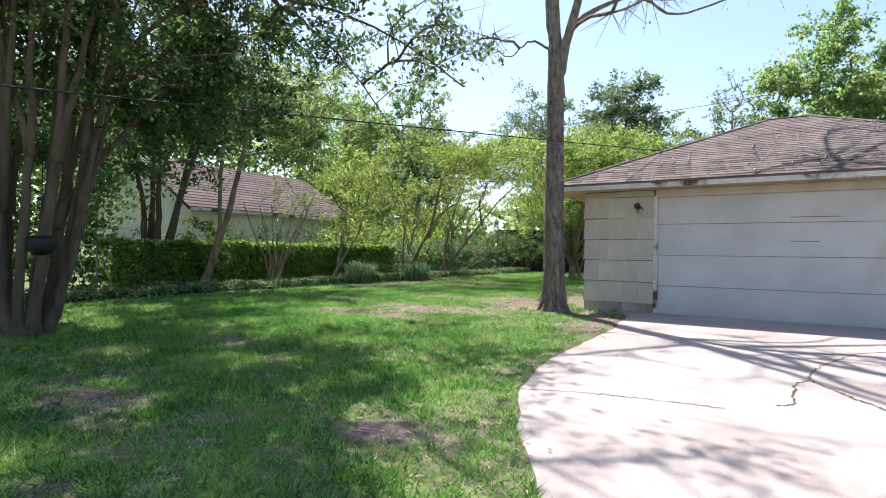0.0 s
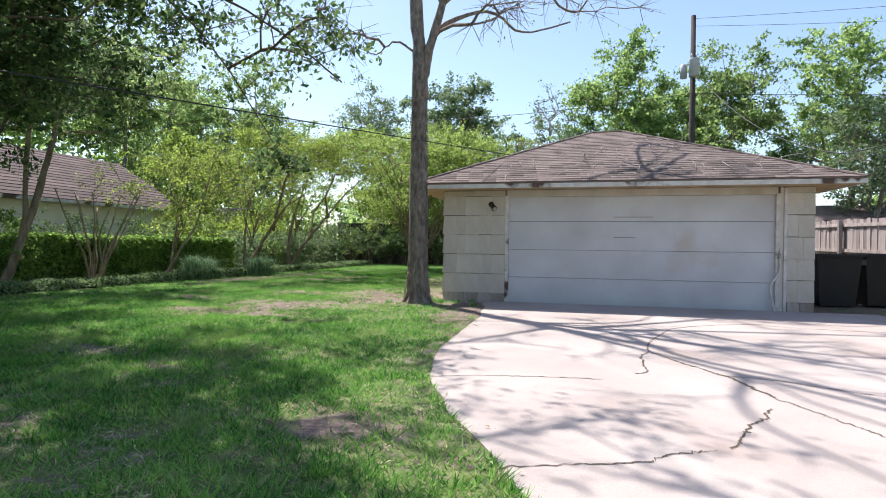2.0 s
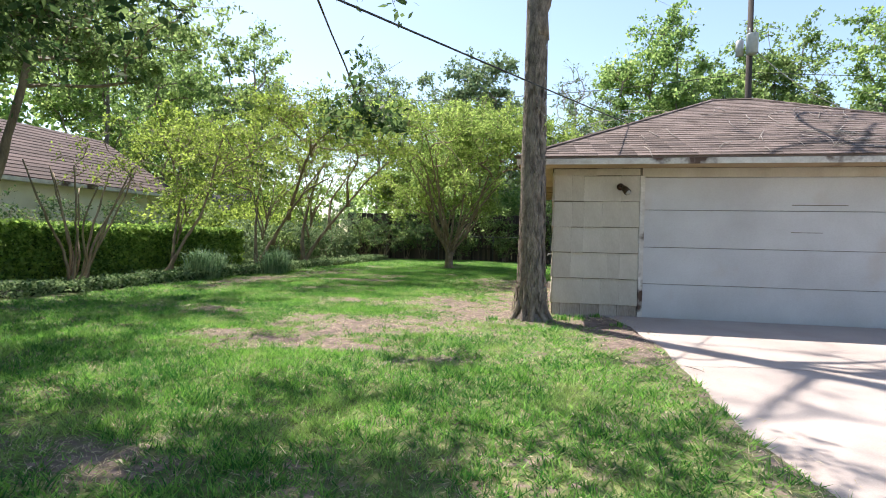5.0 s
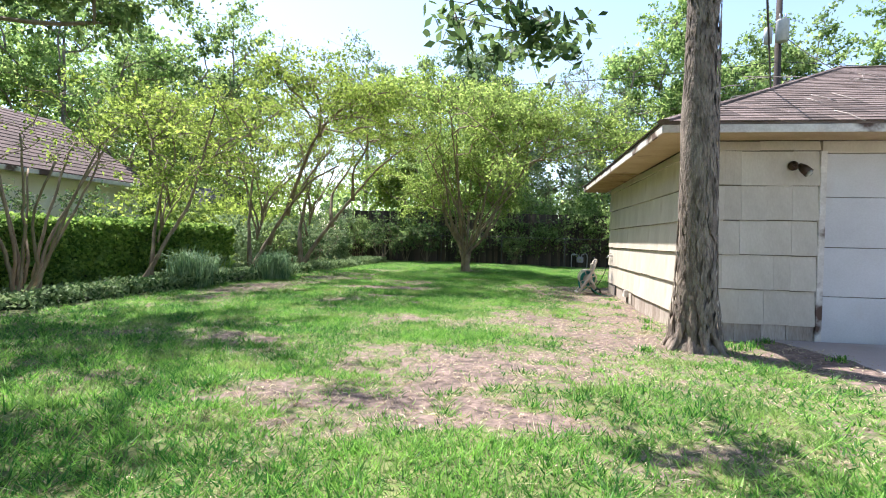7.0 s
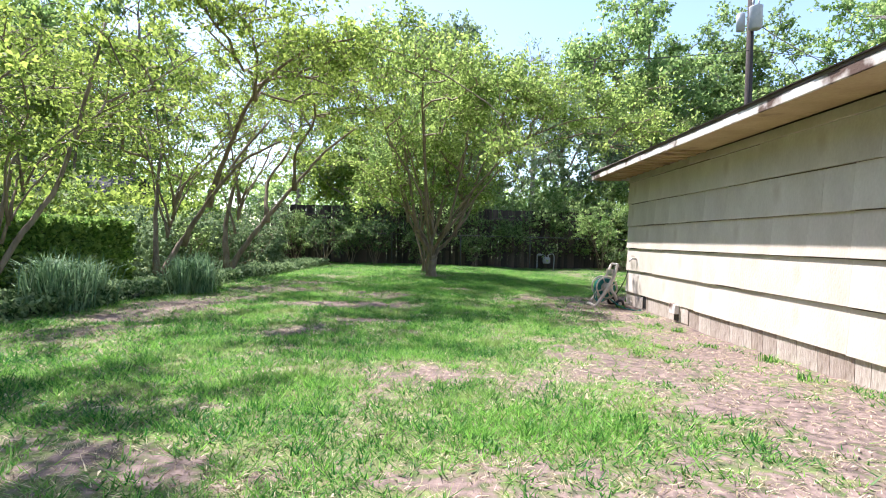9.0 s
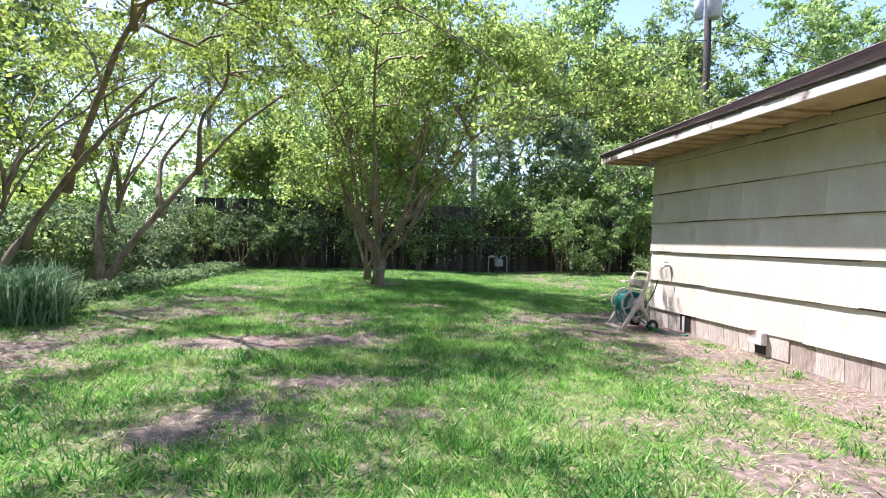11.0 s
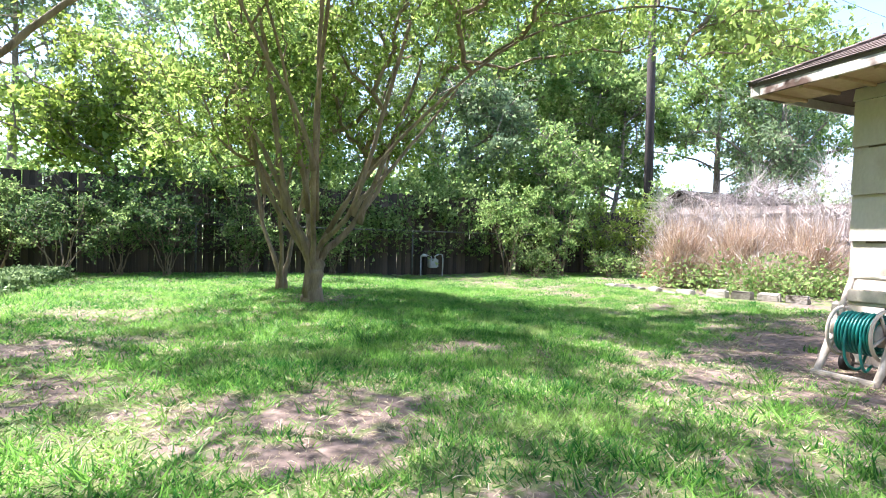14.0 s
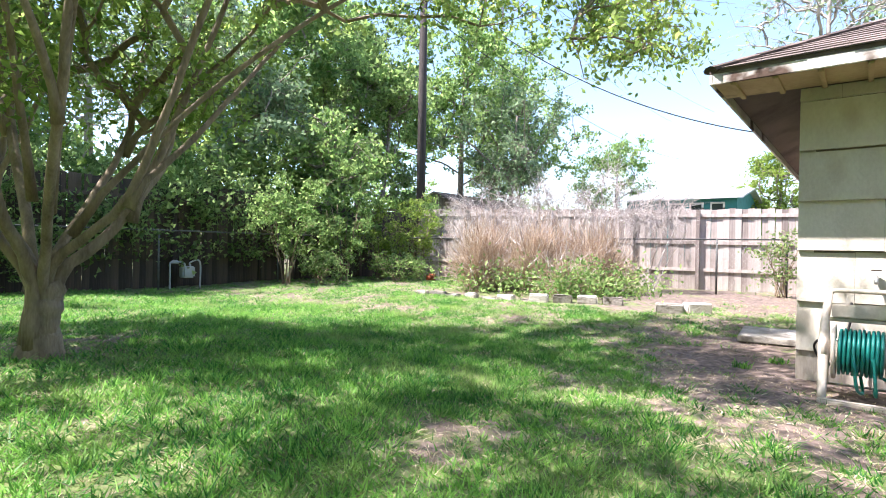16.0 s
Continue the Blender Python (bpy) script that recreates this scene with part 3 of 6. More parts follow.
# dryer-style wall vent and hose bib on the side wall
vent = thing("wall_vent", (GX0 - 0.016, 15.45, -0.12), "broken foundation vent with a pale box cover", "vent")
part("frame", box(-0.012, 0, 0, 0.0, 0.56, 0.27, 0.003), M_SKIRT, vent)
part("cover", box(-0.09, 0.30, 0.12, -0.013, 0.52, 0.27, 0.01), M_FASCIA, vent, "pale square box cover")
# Flat black plate paints the darkness inside the vent hole.
part("opening_plate", box(-0.016, 0.33, 0.01, -0.0125, 0.50, 0.115), M_BLACK, vent, "black plate painting the hole's dark inside")
hole = thing("wall_gap", (GX0 - 0.016, 17.22, -0.10), "gap in the foot boards, its dark inside a black plate", "wall gap")
# Another black plate, for the dark inside of the gap.
part("opening_plate", box(-0.006, 0, 0, -0.001, 0.24, 0.22), M_BLACK, hole)
part("splintered_board", box(-0.022, 0.11, -0.02, -0.007, 0.17, 0.20, 0.003), M_SKIRT, hole)
bib = thing("hose_bib", (GX0 - 0.03, 17.75, 0.80), "old metal water tap on the siding", "tap")
part("pipe", tubes("pipe", [([(0, 0, 0), (-0.09, 0, 0), (-0.13, 0, -0.05)], 0.016)]), M_STEEL, bib)
part("handle", tubes("handle", [([(-0.06, 0, 0.05), (-0.06, 0, 0.06)], 0.035)], 8), M_BRONZE, bib)

# ---- trees ----
def grow(rng, stems, clumps, tip=0.006, power=0.5):
    """Joins clumps to stems by limbs that branch; returns twig edges (from, to, radius) and the twigs' outer points."""
    nodes, parent, length = [], [], []
    for line in stems:
        for i, p in enumerate(line):
            parent.append(len(nodes) - 1 if i else -1)
            length.append((length[-1] + np.linalg.norm(p - nodes[-1])) if i else 0.0)
            nodes.append(np.array(p))
    stem_count = len(nodes)
    base = np.mean([s[0] for s in stems], axis=0)
    pos = np.zeros((stem_count + len(clumps) * 10, 3))
    pos[:stem_count] = nodes
    plen = np.zeros(len(pos))
    plen[:stem_count] = length
    count = stem_count
    par = parent + [0] * (len(pos) - stem_count)
    tips = []
    for c in clumps[np.argsort(np.linalg.norm(clumps - base, axis=1))]:
        d = np.linalg.norm(pos[:count] - c, axis=1)
        cost = d + 0.22 * plen[:count] + 1.6 * np.maximum(0, pos[:count, 2] - c[2] + 0.15 * d)
        cost[pos[:count, 2] < base[2] + 0.35 * (stems[0][-1][2] - base[2])] += 3.0
        j = int(np.argmin(cost))
        a, last = pos[j].copy(), j
        n = int(min(9, max(2, round(np.linalg.norm(c - a) / 0.45))))
        bow = rng.normal(0, 0.06, 3) * np.linalg.norm(c - a) + np.array([0, 0, 0.07 * np.linalg.norm(c - a)])
        for i in range(1, n + 1):
            t = i / n
            p = a + (c - a) * t + bow * 4 * t * (1 - t) * 0.7 + (rng.normal(0, 0.03, 3) if i < n else 0)
            pos[count], par[count] = p, last
            plen[count] = plen[last] + np.linalg.norm(p - pos[last])
            last = count
            count += 1
        tips.append(last)
    weight = np.zeros(count)
    weight[tips] = 1
    for i in range(count - 1, -1, -1):
        if par[i] >= 0:
            weight[par[i]] += weight[i]
    rad = tip * np.maximum(weight, 0.6) ** power
    idx = np.arange(stem_count, count)
    up = np.array([par[i] for i in idx])
    return pos[up], pos[idx], np.minimum(rad[up], rad[idx] * 1.25), rad[idx], pos[:count]


def limb_quads(a, b, ra, rb, sides=5):
    d = b - a
    d = d / (np.linalg.norm(d, axis=1, keepdims=True) + 1e-9)
    ref = np.where(np.abs(d[:, 2:3]) < 0.9, np.array([[0.0, 0.0, 1.0]]), np.array([[1.0, 0.0, 0.0]]))
    u = np.cross(d, ref)
    u /= np.linalg.norm(u, axis=1, keepdims=True) + 1e-9
    w = np.cross(d, u)
    quads = []
    for j in range(sides):
        t0, t1 = j * 2 * np.pi / sides, (j + 1) * 2 * np.pi / sides
        e0, e1 = np.cos(t0) * u + np.sin(t0) * w, np.cos(t1) * u + np.sin(t1) * w
        quads.append(np.stack([a + e0 * ra[:, None], a + e1 * ra[:, None], b + e1 * rb[:, None], b + e0 * rb[:, None]], axis=1))
    return np.concatenate(quads)


def blob_points(rng, blobs):
    """Clump centres in rough ellipsoids (x, y, z, rx, ry, rz, count), thinner inside."""
    out = []
    for x, y, z, rx, ry, rz, n in blobs:
        d = rng.normal(size=(n, 3))
        d /= np.linalg.norm(d, axis=1, keepdims=True)
        r = rng.uniform(0.25, 1.0, (n, 1)) ** 0.6 * (1 + 0.18 * rng.normal(size=(n, 1)))
        lobe = rng.normal(size=(5, 3))
        lobe /= np.linalg.norm(lobe, axis=1, keepdims=True)
        r = r * (0.72 + 0.5 * np.max(np.clip(d @ lobe.T, 0, 1) ** 6, axis=1, keepdims=True))
        out.append(np.array([x, y, z]) + d * r * np.array([rx, ry, rz]))
    return np.vstack(out)


def tree(label, at, stems, blobs, leaves, leaf_len, leaf_mat, bark, seed, spread=0.35, group="", tip=0.006, twigs=2, leaf_w=0.5, category="tree", power=0.5, flat=0.75, name="tree", thin=(), corners=4):
    """at: foot of the tree. stems: (points, foot radius, top radius) from the foot. blobs: from the foot; thin: blobs with few leaves."""
    rng = np.random.default_rng(seed)
    z0 = float(ground_z(at[0], at[1]))
    root = thing(name, (at[0], at[1], z0), label, category, group)
    lines, tubesets = [], []
    for pts, r0, r1 in stems:
        line = smooth_line(pts, 5)
        line[1:-1] += rng.normal(0, 0.008, (len(line) - 2, 3))
        t = np.linspace(0, 1, len(line))
        rad = r0 + (r1 - r0) * t ** 0.8
        rad = rad * (1 + 0.55 * np.exp(-t * len(line) * 0.9)) * (1 + 0.05 * rng.normal(size=len(line)))
        line[0, 2] -= 0.12
        tubesets.append((line, rad))
        lines.append(line)
    clumps = blob_points(rng, list(blobs) + list(thin))
    a, b, ra, rb, _ = grow(rng, lines, clumps, tip, power)
    cap = max(s[2] for s in stems) * 0.95
    part("trunk", tubes("trunk", tubesets, 10), bark, root)
    # side twigs that carry the leaves
    centre = clumps.mean(axis=0)
    per = twigs + 2 if leaves else twigs
    ta = np.repeat(np.vstack([clumps, b[rb < tip * 1.8][::3]]), per, axis=0)
    way = rng.normal(size=ta.shape) + 0.45 * (ta - centre) / (np.linalg.norm(ta - centre, axis=1, keepdims=True) + 1e-6)
    way *= np.array([1, 1, flat])
    way /= np.linalg.norm(way, axis=1, keepdims=True)
    tb = ta + way * spread * rng.uniform(0.7, 2.1, (len(ta), 1)) - np.array([0, 0, spread * 0.12])
    quads = [limb_quads(a, b, np.minimum(ra, cap), np.minimum(rb, cap), 4), limb_quads(ta, tb, np.full(len(ta), tip * 0.6), np.full(len(ta), tip * 0.25), 3)]
    net = part("branching", quads_mesh("branching", np.concatenate(quads)), bark, root)
    tagged(net, kind="stuff")
    if leaves:
        keep = rng.random(len(ta)) ** 1.4
        for bx, by, bz, rx, ry, rz, _ in thin:
            keep[np.sum(((ta - (bx, by, bz)) / (rx, ry, rz)) ** 2, axis=1) < 1.8] *= 0.22
        pick = rng.choice(len(ta), int(leaves * 0.62), p=keep / keep.sum())
        t = rng.uniform(0.1, 1.08, (len(pick), 1))
        c = ta[pick] + (tb - ta)[pick] * t - np.array([0, 0, 0.10 * spread]) * t * t + rng.normal(size=(len(pick), 3)) * (0.12 * spread + 0.35 * leaf_len) * np.array([1, 1, 0.7])
        part("crown", quads_mesh("crown", leaf_quads(rng, c, leaf_len, leaf_len * leaf_w, corners=corners), corners), leaf_mat, root)
    return root


def fan(rng, count, spread, height, r0, r1, lean=(0, 0), waist=0.12):
    """Stems of a many-stemmed tree that rise together and part."""
    out = []
    for i in range(count):
        ang = 2 * math.pi * (i + rng.uniform(-0.3, 0.3)) / count
        s = spread * rng.uniform(0.55, 1.15)
        h = height * rng.uniform(0.8, 1.1)
        dx, dy = math.cos(ang), math.sin(ang)
        wig = [(rng.uniform(-0.09, 0.09), rng.uniform(-0.09, 0.09)) for _ in range(3)]
        out.append(([(dx * waist, dy * waist, 0), (dx * waist * 1.25 + lean[0] * 0.08, dy * waist * 1.25 + lean[1] * 0.08, h * 0.09), (dx * s * 0.30 + lean[0] * 0.3 + wig[0][0] * s, dy * s * 0.30 + lean[1] * 0.3 + wig[0][1] * s, h * 0.30),
                     (dx * s * 0.58 + lean[0] * 0.6 + wig[1][0] * s, dy * s * 0.58 + lean[1] * 0.6 + wig[1][1] * s, h * 0.62), (dx * s + lean[0], dy * s + lean[1], h)],
                    r0 * rng.uniform(0.75, 1.15), r1))
    return out


def upright(rng, count, spread, height, r0, r1, lean=(0, 0), waist=0.12, start=0.35):
    """Stems that leave a short bole, bend upwards and fork once on the way."""
    out = []
    for i in range(count):
        ang = 2 * math.pi * (i + rng.uniform(-0.35, 0.35)) / count
        s, h, r = spread * rng.uniform(0.6, 1.15), height * rng.uniform(0.85, 1.1), r0 * rng.uniform(0.75, 1.2)
        z0 = start * rng.uniform(0.5, 1.1)

        def at(t, turn=0.0, out_by=1.0):
            c, d = math.cos(ang + turn), math.sin(ang + turn)
            reach = waist + (s * out_by - waist) * t ** 0.75
            return (c * reach + lean[0] * t + rng.uniform(-0.05, 0.05), d * reach + lean[1] * t + rng.uniform(-0.05, 0.05), z0 + (h - z0) * t)

        c, d = math.cos(ang), math.sin(ang)
        knee = rng.uniform(0.28, 0.48)
        first = [(c * waist * 0.6, d * waist * 0.6, z0 * 0.5), (c * waist * 1.3, d * waist * 1.3, z0 + 0.10 * h), at(knee), at(0.7), at(1.0)]
        turn = rng.choice((-1, 1)) * rng.uniform(0.5, 1.0)
        second = [first[2], at(knee + 0.16, turn * 0.45, 1.1), at(knee + 0.36, turn * 0.8, 1.2), at(min(1.0, knee + 0.56), turn, 1.3)]
        out += [(first, r, r1), (second, r * 0.62, r1 * 0.7)]
    return out


R = random.Random(21)
# the tall, nearly bare tree at the garage corner
ash = tree("tall grey-barked tree with almost bare branches beside the garage", (-3.80, 10.55),
           [([(0, 0, 0), (0.02, 0.0, 0.5), (-0.02, 0, 2.5), (0.0, 0.0, 5.0), (-0.10, 0.05, 6.2), (-0.25, 0.1, 8.5), (-0.5, 0.3, 11)], 0.225, 0.10),
            ([(0.03, 0, 4.5), (0.12, 0.0, 5.05), (0.42, -0.05, 6.1), (0.95, -0.2, 8.0), (1.5, -0.3, 10.5)], 0.12, 0.06),
            ([(-0.12, 0.05, 6.6), (0.4, -0.8, 7.6), (1.2, -2.0, 8.4), (2.2, -3.4, 9.0)], 0.075, 0.035),
            ([(0.55, -0.1, 6.6), (1.6, 0.5, 7.4), (3.0, 1.0, 8.1), (4.6, 1.3, 8.4)], 0.075, 0.035),
            ([(0.5, -0.1, 6.5), (1.5, 1.4, 7.4), (2.6, 2.8, 8.0), (3.6, 4.0, 8.3)], 0.07, 0.03),
            ([(-0.15, 0.1, 7.0), (-1.2, -0.5, 7.9), (-2.2, -1.2, 8.7), (-3.0, -1.8, 9.6)], 0.06, 0.03),
            ([(0.9, -0.2, 7.8), (2.2, -1.2, 8.8), (3.6, -2.0, 9.6)], 0.055, 0.03),
            ([(0.7, -0.1, 7.2), (1.0, -1.4, 8.0), (1.9, -2.4, 8.2), (2.4, -3.8, 8.8), (3.4, -4.6, 8.6)], 0.065, 0.025),
            ([(1.2, -2.0, 8.4), (0.6, -3.2, 8.9), (0.9, -4.4, 9.5)], 0.05, 0.02),
            ([(1.6, 0.5, 7.4), (2.4, -0.6, 7.9), (3.6, -1.0, 7.7), (4.6, -1.9, 8.0)], 0.05, 0.02),
            ([(2.6, 2.8, 8.0), (3.8, 2.2, 8.3), (5.0, 2.5, 8.0)], 0.045, 0.02),
            ([(0.3, 0.1, 5.9), (1.3, 0.9, 6.5), (2.0, 2.0, 6.4), (3.1, 2.6, 6.8)], 0.05, 0.018),
            ([(-0.02, 0, 5.3), (-0.5, -0.1, 5.6), (-0.95, -0.1, 5.35)], 0.03, 0.012)],
           [(1.6, -0.6, 9.8, 3.6, 3.4, 2.6, 40), (-1.6, 0.4, 10.5, 2.8, 3.0, 2.6, 24), (3.4, -1.2, 8.2, 2.4, 2.8, 1.0, 30), (3.2, 2.8, 8.0, 2.4, 2.4, 0.8, 26), (-1.3, -0.4, 5.7, 0.7, 0.7, 0.4, 6), (1.7, -0.2, 6.0, 0.9, 0.9, 0.7, 8)],
           1500, 0.07, M_MID, M_BARK, 31, 0.42, tip=0.014, twigs=3, power=0.5)
# flare and bark plates are pieces of the trunk
rng = np.random.default_rng(77)
flare = []
for i in range(9):
    ang = i * 0.698 + rng.uniform(-0.2, 0.2)
    c, s = math.cos(ang), math.sin(ang)
    flare.append((smooth_line([(c * 0.12, s * 0.12, 0.75), (c * 0.17, s * 0.17, 0.35), (c * 0.27, s * 0.27, 0.09), (c * rng.uniform(0.33, 0.45), s * rng.uniform(0.33, 0.45), -0.08)], 5), np.linspace(0.065, 0.03, 16)))
part("root_flare", tubes("root_flare", flare, 8), M_BARK, ash)
plates = []
for i in range(2400):
    z = rng.uniform(0.15, 5.2)
    ang = rng.uniform(0, 6.283)
    r0 = 0.225 + (0.10 - 0.225) * (z / 11) ** 0.8 + 0.12 * math.exp(-z * 3)
    c, s = math.cos(ang), math.sin(ang)
    h, w = rng.uniform(0.04, 0.12), rng.uniform(0.012, 0.026)
    p = np.array([c * r0 * 1.0, s * r0 * 1.0, z])
    t, o = np.array([-s, c, 0]), np.array([c, s, 0]) * rng.uniform(0.005, 0.014)
    plates.append([p - t * w, p - (0, 0, h) + o, p + t * w, p + (0, 0, h) + o * 0.6])
tagged(part("bark_relief", quads_mesh("bark_relief", np.array(plates)), M_BARK, ash), kind="stuff")

# big many-stemmed tree over the near lawn
tree("large old many-stemmed shade tree with dense dark leaves", (-8.75, 3.35),
     upright(R, 9, 0.75, 5.6, 0.105, 0.03, (0.15, 0.3), 0.26, 0.0) + [([(0.5, 0.6, 3.6), (1.3, 1.5, 4.9), (2.4, 2.6, 5.1), (3.6, 3.4, 4.6), (4.6, 4.0, 3.8)], 0.035, 0.012), ([(2.2, 2.4, 5.1), (2.6, 3.6, 4.3), (2.85, 5.0, 3.0)], 0.022, 0.008), ([(0.1, 0.25, 1.6), (0.0, 1.0, 2.7), (0.1, 2.0, 4.0), (0.4, 3.2, 5.2)], 0.06, 0.03)],
     [(-0.4, 1.0, 5.4, 3.4, 3.6, 2.2, 150), (1.0, 2.8, 5.8, 2.6, 2.2, 1.4, 60), (3.0, 0.4, 6.0, 2.6, 2.8, 1.4, 110), (-2.0, 3.8, 4.6, 2.2, 2.4, 1.8, 60), (-1.5, -1.5, 4.6, 2.6, 2.4, 1.8, 60), (1.4, -1.6, 5.6, 2.6, 2.4, 1.4, 70), (0.2, 1.6, 3.7, 1.8, 1.8, 0.8, 26), (2.85, 5.0, 2.95, 0.6, 0.5, 0.35, 4)], 160000, 0.11, M_DEEP, M_DARKBARK, 41, 0.40, leaf_w=0.5, tip=0.008, thin=[(3.6, 3.6, 4.5, 2.0, 1.9, 0.7, 26), (5.6, 2.0, 6.2, 1.6, 1.5, 0.7, 16)])
feeder = thing("hanging_planter", (-8.3, 3.3, 1.05), "small dark round planter hanging from the old tree", "planter")
part("bowl", tubes("bowl", [([(0, 0, 0), (0, 0, 0.06), (0, 0, 0.2), (0, 0, 0.26)], [0.07, 0.15, 0.17, 0.12])], 14), M_BLACK, feeder)
part("cord", tubes("cord", [([(0, 0, 0.26), (-0.05, 0.02, 3.2)], 0.006)], 5), M_WIRE, feeder)
# trees in the border along the hedge
tree("many-stemmed tree behind the hedge with dark leaves", (-15.4, 9.0), fan(R, 6, 1.1, 4.6, 0.17, 0.05, (0.1, 0.4), 0.22), [(0.2, 0.6, 5.6, 2.6, 2.8, 1.9, 90), (-1.2, -2.0, 4.8, 2.0, 2.2, 1.5, 50), (0.4, -3.6, 4.4, 2.2, 2.2, 1.6, 50)], 60000, 0.13, M_DEEP, M_DARKBARK, 42, 0.42)
tree("leaning twin-stemmed tree rising from the ivy border", (-13.5, 9.2), [([(0, 0, 0), (0.1, 0.25, 0.8), (0.1, 0.7, 2.0), (0.3, 1.0, 3.6), (0.2, 1.4, 5.0)], 0.12, 0.05), ([(0.1, 0.3, 0.9), (0.3, 0.35, 1.8), (0.5, 0.2, 3.2), (0.9, 0.1, 4.4)], 0.075, 0.04)],
     [(0.5, 1.2, 5.4, 2.2, 2.6, 1.5, 80), (1.0, 3.2, 5.6, 1.8, 2.0, 1.3, 40)], 32000, 0.11, M_MID, M_CRAPE, 43, 0.4, thin=[(3.0, 0.8, 5.6, 2.2, 1.9, 0.8, 22)])
tree("sparse many-stemmed shrub with few young yellow-green leaves", (-13.35, 11.6), fan(R, 10, 1.25, 2.7, 0.042, 0.014, (0.1, 0.3), 0.13), [(0.2, 0.6, 2.9, 1.3, 1.4, 0.7, 34)], 900, 0.075, M_LIME, M_CRAPE, 44, 0.2, category="shrub", tip=0.005, name="shrub")
def arching(rng, count, reach, height, r0, lean):
    """Crooked limbs that rise from the upper trunk and arch outwards."""
    out = []
    for i in range(count):
        ang = 2 * math.pi * (i + rng.uniform(-0.4, 0.4)) / count
        c, d, s, h = math.cos(ang), math.sin(ang), reach * rng.uniform(0.6, 1.15), height * rng.uniform(0.7, 1.1)
        z0 = height * rng.uniform(0.22, 0.42)
        k = z0 / height
        a = np.array([lean[0] * k, lean[1] * k, z0])
        pts = [tuple(a + np.array([c * s * t + lean[0] * t * 0.5 + rng.uniform(-0.12, 0.12), d * s * t + lean[1] * t * 0.5 + rng.uniform(-0.12, 0.12), (h - z0) * (1.5 * t - 0.5 * t * t) + rng.uniform(-0.1, 0.1)])) if t else tuple(a) for t in (0, 0.25, 0.5, 0.75, 1.0)]
        out.append((pts, r0 * rng.uniform(0.45, 0.75), 0.008))
    return out


RB = random.Random(64)
tree("thin leaning tree with young yellow-green leaves in the border", (-13.3, 14.1), [([(0, 0, 0), (0.25, 0.4, 0.9), (0.45, 1.0, 1.9), (0.6, 1.4, 3.4), (0.7, 1.6, 4.4)], 0.05, 0.02), ([(0.1, 0.2, 0.4), (-0.2, 0.8, 1.6), (-0.4, 1.4, 2.8)], 0.04, 0.02)] + arching(RB, 6, 1.8, 4.4, 0.028, (0.6, 1.4)),
     [(0.5, 1.2, 3.6, 2.1, 2.4, 1.2, 60), (0.3, 0.6, 2.3, 1.5, 1.7, 0.6, 20)], 10500, 0.085, M_LIME, M_CRAPE, 45, 0.30, flat=0.35)
tree("leaning border tree with bright young leaves", (-13.2, 18.2), [([(0, 0, 0), (0.25, 0.6, 0.9), (0.6, 1.2, 1.9), (1.1, 1.7, 3.0), (1.7, 2.0, 3.9)], 0.065, 0.022), ([(0.05, 0.1, 0.3), (-0.1, 0.3, 1.5), (-0.3, 0.9, 3.2)], 0.06, 0.03), ([(0.3, 0.7, 1.0), (0.9, 0.6, 1.9), (1.7, 0.4, 2.7), (2.5, 0.3, 3.1)], 0.05, 0.02)] + [([(0.6, 1.2, 1.9), (1.3, 0.6, 3.0), (2.2, -0.4, 3.9), (3.4, -1.2, 4.5), (4.3, -1.5, 4.6)], 0.06, 0.015), ([(2.2, -0.4, 3.9), (2.6, -1.5, 4.4), (2.7, -2.8, 4.7)], 0.035, 0.012)] + arching(RB, 7, 2.2, 4.8, 0.035, (0.6, 1.2)),
     [(0.8, 1.2, 4.3, 2.4, 2.6, 1.3, 80), (-0.6, -0.6, 3.9, 1.7, 1.9, 1.0, 36), (0.2, 0.6, 2.6, 1.5, 1.8, 0.7, 22), (2.8, 0.6, 5.0, 0.9, 0.9, 0.5, 12), (3.4, -1.0, 4.6, 1.7, 1.6, 0.6, 76), (2.6, -2.8, 4.7, 1.4, 1.3, 0.5, 44), (3.6, 1.2, 4.6, 1.4, 1.4, 0.5, 30)], 36000, 0.085, M_LIME, M_CRAPE, 46, 0.32, flat=0.35)
tree("border tree with arching grey limbs and young leaves", (-12.9, 21.2), [([(0, 0, 0), (0.3, 0.2, 0.7), (0.9, 0.4, 1.6), (1.5, 0.8, 2.5), (2.3, 1.0, 3.5), (3.1, 0.9, 4.1)], 0.085, 0.025), ([(0, 0, 0.2), (-0.2, 0.4, 1.4), (-0.1, 1.0, 3.0), (0.3, 1.2, 4.2)], 0.08, 0.035), ([(1.5, 0.8, 2.5), (1.7, 0.2, 3.3), (2.3, -0.4, 4.0), (2.5, -1.2, 4.4)], 0.05, 0.018), ([(0.9, 0.4, 1.6), (0.7, 1.0, 2.6), (1.1, 1.6, 3.6), (1.0, 2.3, 4.6)], 0.055, 0.02)] + arching(RB, 7, 2.3, 5.0, 0.04, (0.5, 0.8)),
     [(0.7, 1.2, 4.5, 2.1, 2.2, 1.4, 76), (-0.8, 1.6, 4.4, 1.8, 1.8, 1.4, 36), (-0.6, 1.0, 2.8, 1.3, 1.6, 0.7, 20), (2.4, -0.6, 4.5, 1.2, 1.2, 0.6, 20), (3.2, 0.6, 4.4, 1.4, 1.4, 0.6, 26)], 20000, 0.085, M_LIME, M_CRAPE, 47, 0.32, flat=0.35)
